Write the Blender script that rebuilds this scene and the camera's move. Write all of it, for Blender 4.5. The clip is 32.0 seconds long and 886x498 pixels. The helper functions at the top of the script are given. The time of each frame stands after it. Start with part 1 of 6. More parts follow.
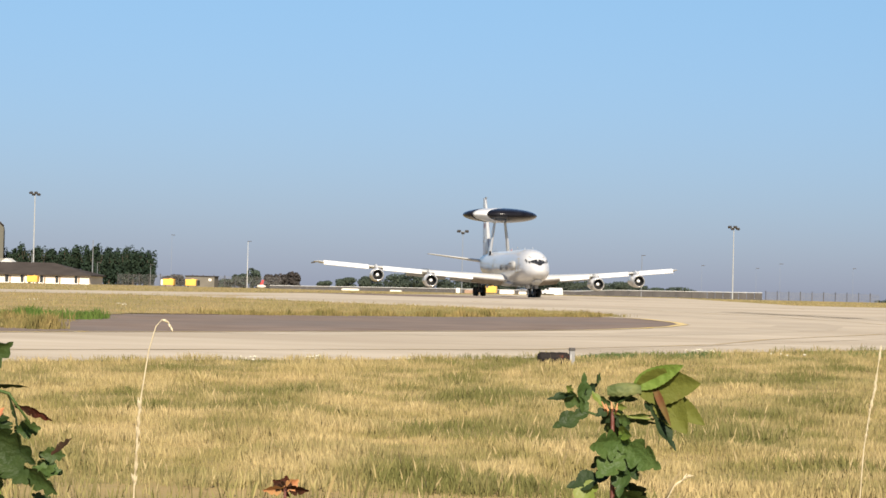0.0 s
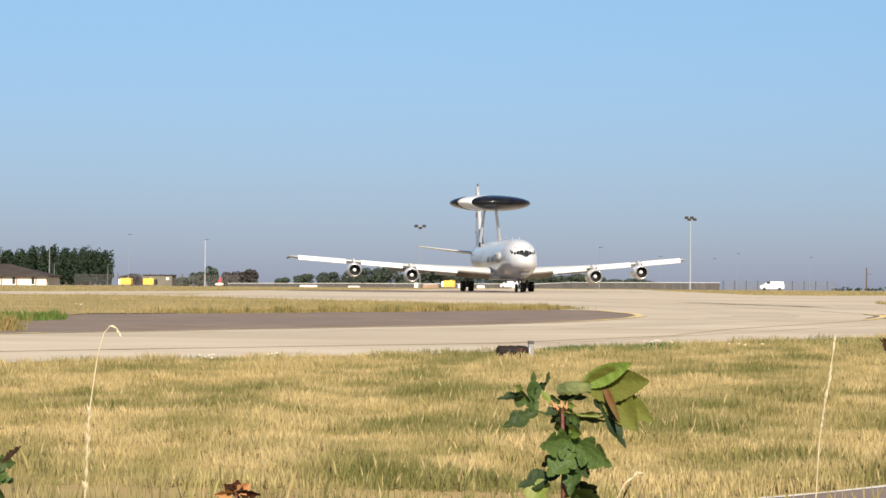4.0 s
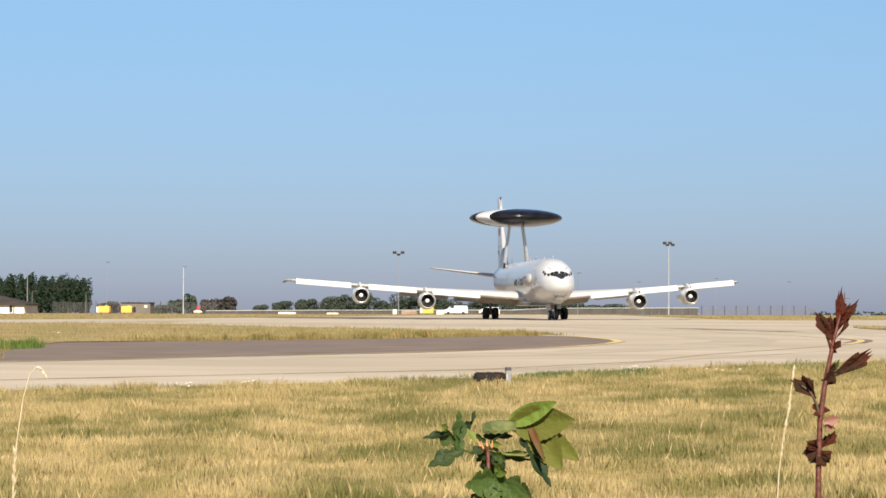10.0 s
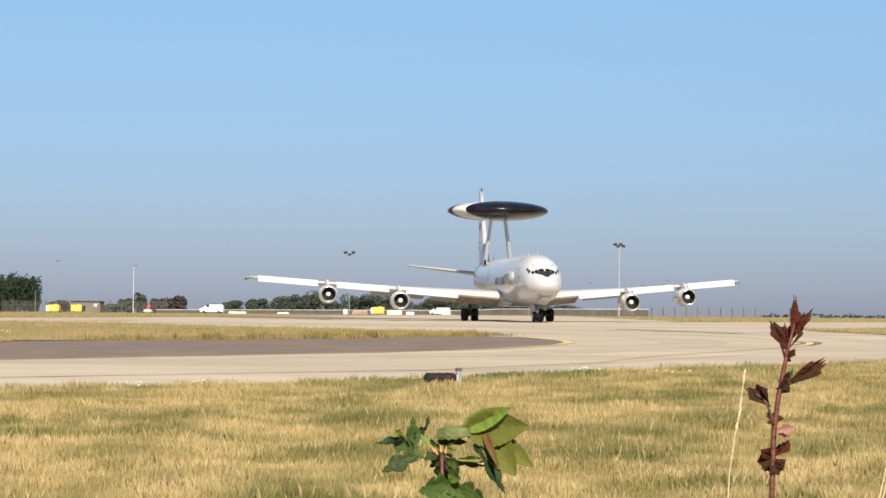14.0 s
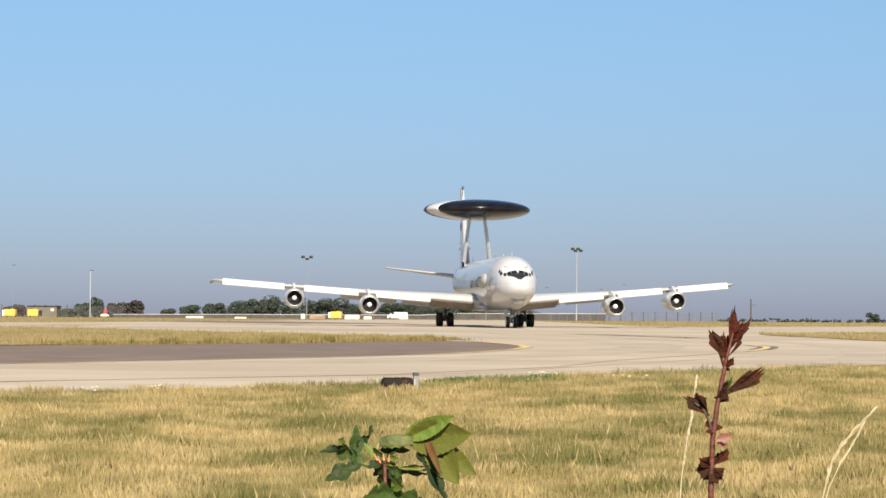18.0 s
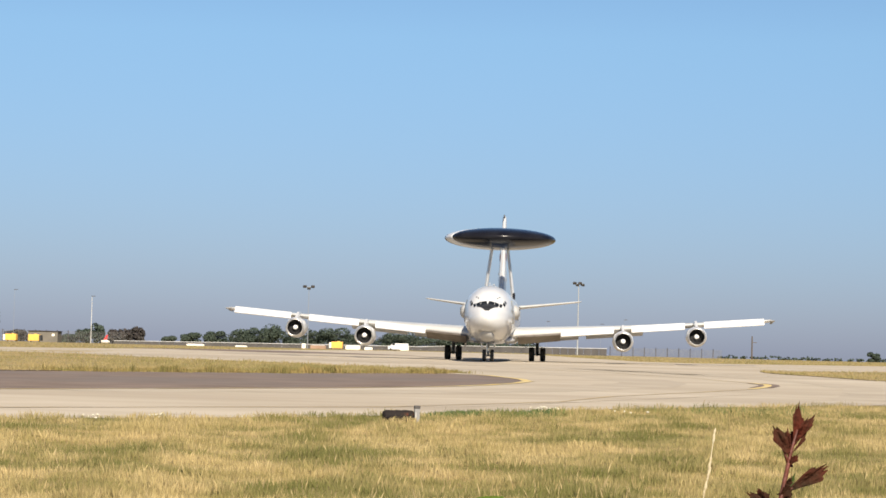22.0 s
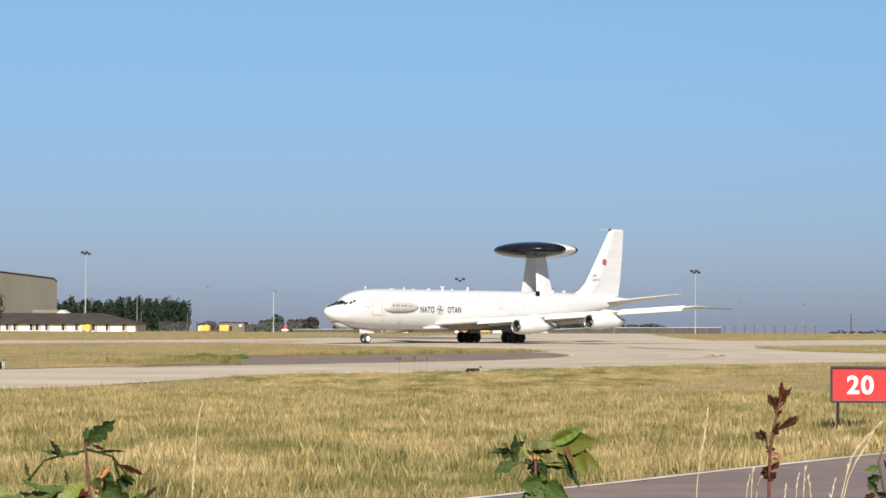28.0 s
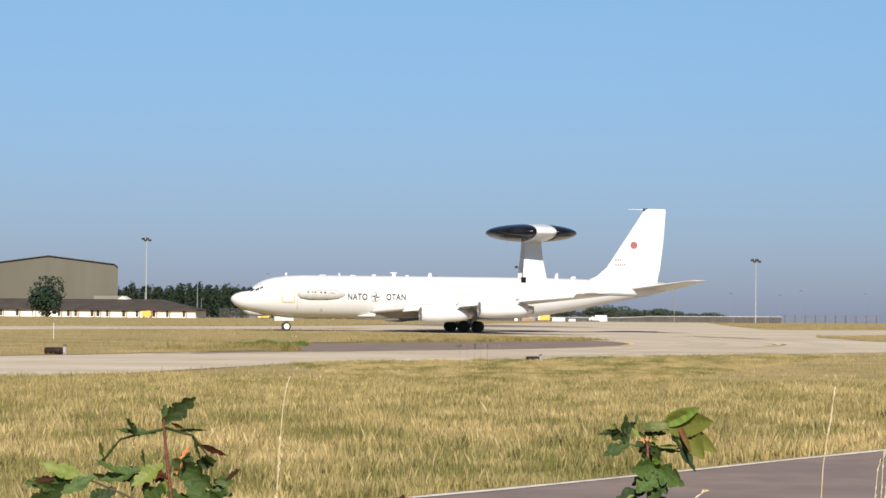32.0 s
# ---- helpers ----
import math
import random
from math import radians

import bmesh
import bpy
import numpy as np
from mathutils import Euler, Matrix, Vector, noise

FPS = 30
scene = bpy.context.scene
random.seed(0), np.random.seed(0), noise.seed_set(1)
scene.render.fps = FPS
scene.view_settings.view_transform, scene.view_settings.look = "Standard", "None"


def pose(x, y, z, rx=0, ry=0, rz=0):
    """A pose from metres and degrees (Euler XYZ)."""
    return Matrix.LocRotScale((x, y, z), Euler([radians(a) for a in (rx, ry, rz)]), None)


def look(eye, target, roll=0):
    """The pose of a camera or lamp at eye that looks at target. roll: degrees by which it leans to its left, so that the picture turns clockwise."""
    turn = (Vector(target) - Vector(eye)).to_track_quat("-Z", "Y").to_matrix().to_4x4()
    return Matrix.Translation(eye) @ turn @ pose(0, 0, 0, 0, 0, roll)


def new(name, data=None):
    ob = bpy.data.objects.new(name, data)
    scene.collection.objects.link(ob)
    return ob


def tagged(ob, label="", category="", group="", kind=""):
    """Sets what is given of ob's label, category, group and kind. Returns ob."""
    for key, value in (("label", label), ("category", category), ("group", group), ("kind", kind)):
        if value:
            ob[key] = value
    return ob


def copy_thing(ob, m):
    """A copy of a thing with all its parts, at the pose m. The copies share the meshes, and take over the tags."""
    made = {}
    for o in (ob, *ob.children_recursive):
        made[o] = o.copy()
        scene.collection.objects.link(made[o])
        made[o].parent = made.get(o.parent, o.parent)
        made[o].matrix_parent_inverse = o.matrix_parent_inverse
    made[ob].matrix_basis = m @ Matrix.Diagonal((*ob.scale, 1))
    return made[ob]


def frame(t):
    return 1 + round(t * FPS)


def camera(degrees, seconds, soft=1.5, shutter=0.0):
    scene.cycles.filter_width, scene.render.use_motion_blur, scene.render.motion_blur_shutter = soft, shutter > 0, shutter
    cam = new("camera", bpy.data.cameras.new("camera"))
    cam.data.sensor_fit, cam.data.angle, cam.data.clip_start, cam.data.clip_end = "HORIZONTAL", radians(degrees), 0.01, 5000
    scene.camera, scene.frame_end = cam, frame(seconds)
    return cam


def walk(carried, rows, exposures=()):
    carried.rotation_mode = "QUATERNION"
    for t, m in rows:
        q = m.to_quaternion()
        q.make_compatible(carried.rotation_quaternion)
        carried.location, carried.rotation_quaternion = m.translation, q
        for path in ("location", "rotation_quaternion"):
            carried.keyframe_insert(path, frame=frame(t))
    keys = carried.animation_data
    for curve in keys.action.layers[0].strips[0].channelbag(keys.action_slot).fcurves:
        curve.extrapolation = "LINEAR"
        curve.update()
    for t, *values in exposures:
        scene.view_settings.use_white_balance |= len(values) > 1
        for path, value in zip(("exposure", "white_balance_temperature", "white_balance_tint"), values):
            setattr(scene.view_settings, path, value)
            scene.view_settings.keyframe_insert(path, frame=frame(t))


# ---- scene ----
cam = camera(21.0, 32.0, soft=1.6)
# seconds; eye x, y, z in metres; turn to the right, tilt up and lean, in degrees
PATH = [
    (0, -0.032, 0.000, 1.993, -6.856, 0.979, 1.343),
    (0.5, -0.024, 0.000, 1.992, -6.853, 1.052, 1.260),
    (1, -0.023, 0.000, 1.994, -6.613, 0.954, 1.062),
    (1.5, -0.029, 0.000, 1.994, -6.459, 0.944, 0.921),
    (2, -0.029, 0.000, 1.991, -6.106, 0.850, 0.958),
    (2.5, -0.027, 0.000, 1.991, -5.836, 0.744, 1.175),
    (4.5, -0.022, 0.000, 2.000, -5.700, 0.900, 0.139),
    (5, -0.014, 0.000, 2.002, -5.314, 0.889, 0.045),
    (5.5, -0.011, 0.000, 2.007, -4.855, 1.032, 0.090),
    (6, -0.013, 0.000, 2.007, -4.919, 1.108, 0.126),
    (6.5, -0.016, 0.000, 2.008, -4.918, 1.190, 0.022),
    (7, -0.011, 0.000, 2.006, -4.958, 1.264, -0.018),
    (7.5, -0.003, 0.000, 2.007, -5.226, 1.227, -0.062),
    (8, 0.001, 0.000, 2.006, -6.088, 1.382, -0.224),
    (8.5, 0.015, 0.000, 2.011, -6.520, 1.618, -0.327),
    (9, 0.011, 0.000, 2.007, -6.301, 1.504, -0.194),
    (9.5, 0.009, 0.000, 2.006, -5.828, 1.439, 0.029),
    (10, 0.016, 0.000, 2.008, -5.329, 1.500, 0.152),
    (10.5, 0.019, 0.000, 2.010, -4.933, 1.572, 0.305),
    (11, 0.018, 0.000, 2.009, -4.803, 1.585, 0.425),
    (11.5, 0.008, 0.000, 2.009, -4.750, 1.622, 0.577),
    (12, 0.009, 0.000, 2.011, -4.532, 1.638, 0.576),
    (12.5, 0.007, 0.000, 2.010, -4.517, 1.619, 0.622),
    (13, 0.006, 0.000, 2.011, -4.447, 1.687, 0.743),
    (13.5, 0.012, 0.000, 2.015, -4.279, 1.629, 0.577),
    (14, 0.013, 0.000, 2.012, -4.154, 1.514, 0.431),
    (14.5, 0.017, 0.000, 2.011, -3.783, 1.455, 0.352),
    (16.5, 0.026, 0.000, 2.013, -3.210, 1.358, 0.002),
    (17, 0.025, 0.000, 2.013, -3.054, 1.386, 0.156),
    (17.5, 0.022, 0.000, 2.016, -2.984, 1.593, 0.302),
    (18, 0.024, 0.000, 2.015, -3.140, 1.629, 0.411),
    (18.5, 0.030, 0.000, 2.013, -3.272, 1.515, 0.448),
    (19, 0.030, 0.000, 2.010, -3.365, 1.530, 0.508),
    (19.5, 0.039, 0.000, 2.010, -3.479, 1.522, 0.470),
    (20, 0.033, 0.000, 2.012, -3.540, 1.489, 0.600),
    (20.5, 0.004, 0.000, 2.022, -3.306, 1.658, 0.939),
    (21, -0.010, 0.000, 2.027, -3.190, 1.878, 1.250),
    (21.5, -0.013, 0.000, 2.041, -3.128, 2.020, 1.266),
    (22, -0.015, 0.000, 2.050, -3.202, 2.390, 1.413),
    (22.5, -0.016, 0.000, 2.045, -3.464, 2.663, 1.518),
    (23, -0.019, 0.000, 2.047, -3.426, 2.851, 1.437),
    (23.5, 1.579, -11.847, 2.181, -4.020, 2.586, 1.128),
    (24, 3.739, -27.642, 2.359, -4.732, 2.422, 0.711),
    (24.5, 5.628, -41.464, 2.516, -5.361, 2.266, 0.421),
    (25, 5.906, -43.500, 2.539, -5.413, 2.282, 0.313),
    (25.5, 7.957, -58.500, 2.708, -5.850, 2.025, 0.327),
    (26.2, 10.149, -74.536, 2.889, -6.080, 1.960, 0.250),
    (27.5, 10.149, -74.536, 2.889, -6.589, 1.804, 0.115),
    (28, 10.148, -74.536, 2.888, -6.981, 1.859, 0.221),
    (28.5, 10.142, -74.536, 2.888, -7.332, 1.961, 0.522),
    (29, 10.133, -74.536, 2.886, -7.477, 1.883, 0.686),
    (29.5, 10.126, -74.536, 2.885, -7.535, 1.710, 0.677),
    (30, 10.119, -74.536, 2.882, -7.627, 1.565, 0.690),
    (30.5, 10.116, -74.536, 2.881, -7.847, 1.471, 0.780),
    (31, 10.109, -74.536, 2.878, -8.051, 1.420, 0.867),
    (31.5, 10.107, -74.536, 2.881, -8.056, 1.468, 0.775),
    (32, 10.080, -74.358, 2.871, -8.408, 1.560, 0.508),
]


def aim(x, y, z, turn, tilt, lean):
    a, b = radians(turn), radians(tilt)
    return look((x, y, z), (x + math.sin(a) * math.cos(b) * 100, y + math.cos(a) * math.cos(b) * 100, z + math.sin(b) * 100), lean)


walk(cam, [(t, aim(*p)) for t, *p in PATH], [(0, 1.15, 6680, 10), (21, 1.12, 6680, 10), (24, 1.06, 6500, 10), (27, 0.99, 6300, 10), (32, 0.97, 6350, 10)])

# the aircraft: seconds; nose x, y; heading in degrees from towards the camera
TAXI = [
    (0, -20.87, 264.26, 14.39),
    (1, -19.59, 258.21, 13.77),
    (2, -18.34, 252.17, 13.19),
    (2.5, -17.75, 249.15, 12.94),
    (4.5, -15.57, 237.28, 11.55),
    (5, -14.99, 234.39, 11.42),
    (6, -13.74, 228.65, 11.29),
    (7, -12.50, 222.96, 11.43),
    (8, -11.28, 217.30, 11.37),
    (9, -10.08, 211.69, 11.41),
    (10, -8.86, 206.18, 11.30),
    (11, -7.77, 200.88, 11.28),
    (12, -6.77, 195.95, 11.15),
    (13, -5.93, 191.46, 10.94),
    (14, -5.32, 187.38, 10.45),
    (14.5, -5.06, 185.47, 10.18),
    (16.5, -4.28, 179.37, 9.26),
    (17, -4.14, 178.01, 9.08),
    (18, -3.86, 175.38, 8.57),
    (19, -3.70, 172.90, 7.99),
    (20, -3.77, 170.65, 7.06),
    (20.5, -4.03, 169.62, 6.13),
    (21, -4.50, 168.64, 4.70),
    (21.5, -5.21, 167.74, 2.71),
    (22, -6.19, 166.90, 0.26),
    (22.5, -7.40, 166.13, -2.70),
    (23, -8.82, 165.43, -6.29),
    (23.5, -11.83, 164.93, -9.97),
    (24, -14.02, 161.37, -13.17),
    (24.5, -16.58, 161.23, -16.76),
    (25, -18.45, 160.40, -20.10),
    (25.5, -20.98, 160.94, -22.91),
    (27.5, -28.48, 159.78, -36.15),
    (28, -30.41, 160.00, -39.41),
    (28.5, -32.44, 160.81, -43.15),
    (29, -34.45, 160.93, -47.16),
    (29.5, -36.48, 161.35, -51.19),
    (30, -38.42, 161.71, -55.29),
    (30.5, -40.22, 162.10, -58.98),
    (31, -42.10, 162.05, -62.83),
    (31.5, -43.73, 161.67, -66.17),
    (32, -44.62, 154.00, -70.30),
]
# the camera's second stand, and the view bearing that places the plants there
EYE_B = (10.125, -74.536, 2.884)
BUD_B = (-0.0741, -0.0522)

# The light
world = bpy.data.worlds.new("sky")
scene.world = world
world.use_nodes = True
SUN_EL, SUN_AZ = 36.0, 168.0      # degrees; azimuth clockwise from +y
wn, wl = world.node_tree.nodes, world.node_tree.links
wn.clear()
sky = wn.new("ShaderNodeTexSky")
sky.sky_type, sky.sun_disc = "NISHITA", False
sky.sun_elevation, sky.sun_rotation = radians(SUN_EL), radians(SUN_AZ)
sky.air_density, sky.dust_density, sky.ozone_density = 1.0, 0.35, 2.0
sky_out, sky_bg = wn.new("ShaderNodeOutputWorld"), wn.new("ShaderNodeBackground")
sky_bg.inputs["Strength"].default_value = 0.063
# haze: the sky greys towards a dusky blue at the horizon
sky_tc, sky_sep, sky_ramp, sky_mul = wn.new("ShaderNodeTexCoord"), wn.new("ShaderNodeSeparateXYZ"), wn.new("ShaderNodeValToRGB"), wn.new("ShaderNodeMix")
sky_mul.data_type, sky_mul.blend_type = "RGBA", "MULTIPLY"
sky_mul.inputs["Factor"].default_value = 1.0
sky_ramp.color_ramp.elements[0].position, sky_ramp.color_ramp.elements[0].color = 0.0, (0.288, 0.345, 0.620, 1)
sky_ramp.color_ramp.elements[1].position, sky_ramp.color_ramp.elements[1].color = 0.4, (0.42, 0.50, 0.60, 1)
e = sky_ramp.color_ramp.elements.new(0.13)
e.color = (0.496, 0.620, 0.764, 1)
wl.new(sky_tc.outputs["Generated"], sky_sep.inputs[0])
wl.new(sky_sep.outputs["Z"], sky_ramp.inputs[0])
wl.new(sky.outputs[0], sky_mul.inputs["A"])
wl.new(sky_ramp.outputs[0], sky_mul.inputs["B"])
wl.new(sky_mul.outputs["Result"], sky_bg.inputs[0])
wl.new(sky_bg.outputs[0], sky_out.inputs[0])
sun = new("sun", bpy.data.lights.new("sun", "SUN"))
sun.data.energy, sun.data.angle, sun.data.color = 4.2, radians(0.5), (1.0, 0.90, 0.76)
sun_dir = Vector((math.sin(radians(SUN_AZ)) * math.cos(radians(SUN_EL)), math.cos(radians(SUN_AZ)) * math.cos(radians(SUN_EL)), math.sin(radians(SUN_EL))))
sun.matrix_world = look(sun_dir * 50, (0, 0, 0))


# Materials
def mat(name, col, rough=0.6, metal=0.0, col2=None, scale=5.0, bump=0.0, bscale=None, island=0.0, rnd=0.0, coat=0.0, detail=4.0, thresh=(0.35, 0.65), stretch=(1, 1, 1), spec=0.5, trans=0.0, extra=None):
    m = bpy.data.materials.new(name)
    m.use_nodes = True
    nt = m.node_tree
    nd, ln = nt.nodes, nt.links
    b = nd["Principled BSDF"]
    b.inputs["Roughness"].default_value = rough
    b.inputs["Metallic"].default_value = metal
    b.inputs["Coat Weight"].default_value = coat
    b.inputs["Specular IOR Level"].default_value = spec
    b.inputs["Base Color"].default_value = (*col, 1)
    tc = nd.new("ShaderNodeTexCoord")
    mp = nd.new("ShaderNodeMapping")
    mp.inputs["Scale"].default_value = stretch
    ln.new(tc.outputs["Object"], mp.inputs[0])
    last = None
    if col2:
        n = nd.new("ShaderNodeTexNoise")
        n.inputs["Scale"].default_value, n.inputs["Detail"].default_value = scale, detail
        ln.new(mp.outputs[0], n.inputs["Vector"])
        r = nd.new("ShaderNodeValToRGB")
        r.color_ramp.elements[0].position, r.color_ramp.elements[1].position = thresh
        r.color_ramp.elements[0].color, r.color_ramp.elements[1].color = (*col, 1), (*col2, 1)
        ln.new(n.outputs["Fac"], r.inputs[0])
        last = r.outputs[0]
    if extra:            # a second, larger scale of variation: colour, scale, strength, detail
        c3, s3, k3, d3 = (*extra, 5)[:4]
        n = nd.new("ShaderNodeTexNoise")
        n.inputs["Scale"].default_value, n.inputs["Detail"].default_value = s3, d3
        ln.new(mp.outputs[0], n.inputs["Vector"])
        r = nd.new("ShaderNodeMapRange")
        r.inputs["From Min"].default_value, r.inputs["From Max"].default_value, r.inputs["To Max"].default_value = 0.42, 0.62, k3
        ln.new(n.outputs["Fac"], r.inputs["Value"])
        x = nd.new("ShaderNodeMix")
        x.data_type = "RGBA"
        ln.new(r.outputs[0], x.inputs["Factor"])
        if last:
            ln.new(last, x.inputs["A"])
        else:
            x.inputs["A"].default_value = (*col, 1)
        x.inputs["B"].default_value = (*c3, 1)
        last = x.outputs["Result"]
    if island or rnd:
        h = nd.new("ShaderNodeHueSaturation")
        src = nd.new("ShaderNodeNewGeometry").outputs["Random Per Island"] if island else nd.new("ShaderNodeObjectInfo").outputs["Random"]
        r = nd.new("ShaderNodeMapRange")
        k = island or rnd
        r.inputs["To Min"].default_value, r.inputs["To Max"].default_value = 1 - k, 1 + k
        ln.new(src, r.inputs["Value"])
        ln.new(r.outputs[0], h.inputs["Value"])
        if last:
            ln.new(last, h.inputs["Color"])
        else:
            h.inputs["Color"].default_value = (*col, 1)
        last = h.outputs[0]
    if last:
        ln.new(last, b.inputs["Base Color"])
    if bump:
        n = nd.new("ShaderNodeTexNoise")
        n.inputs["Scale"].default_value, n.inputs["Detail"].default_value = bscale or scale * 4, 5
        ln.new(mp.outputs[0], n.inputs["Vector"])
        p = nd.new("ShaderNodeBump")
        p.inputs["Strength"].default_value = bump
        p.inputs["Distance"].default_value = 0.02
        ln.new(n.outputs["Fac"], p.inputs["Height"])
        ln.new(p.outputs[0], b.inputs["Normal"])
    if trans:
        tl = nd.new("ShaderNodeBsdfTranslucent")
        mx = nd.new("ShaderNodeMixShader")
        mx.inputs[0].default_value = trans
        if last:
            ln.new(last, tl.inputs[0])
        else:
            tl.inputs[0].default_value = (*col, 1)
        ln.new(b.outputs[0], mx.inputs[1])
        ln.new(tl.outputs[0], mx.inputs[2])
        ln.new(mx.outputs[0], nd["Material Output"].inputs[0])
    return m


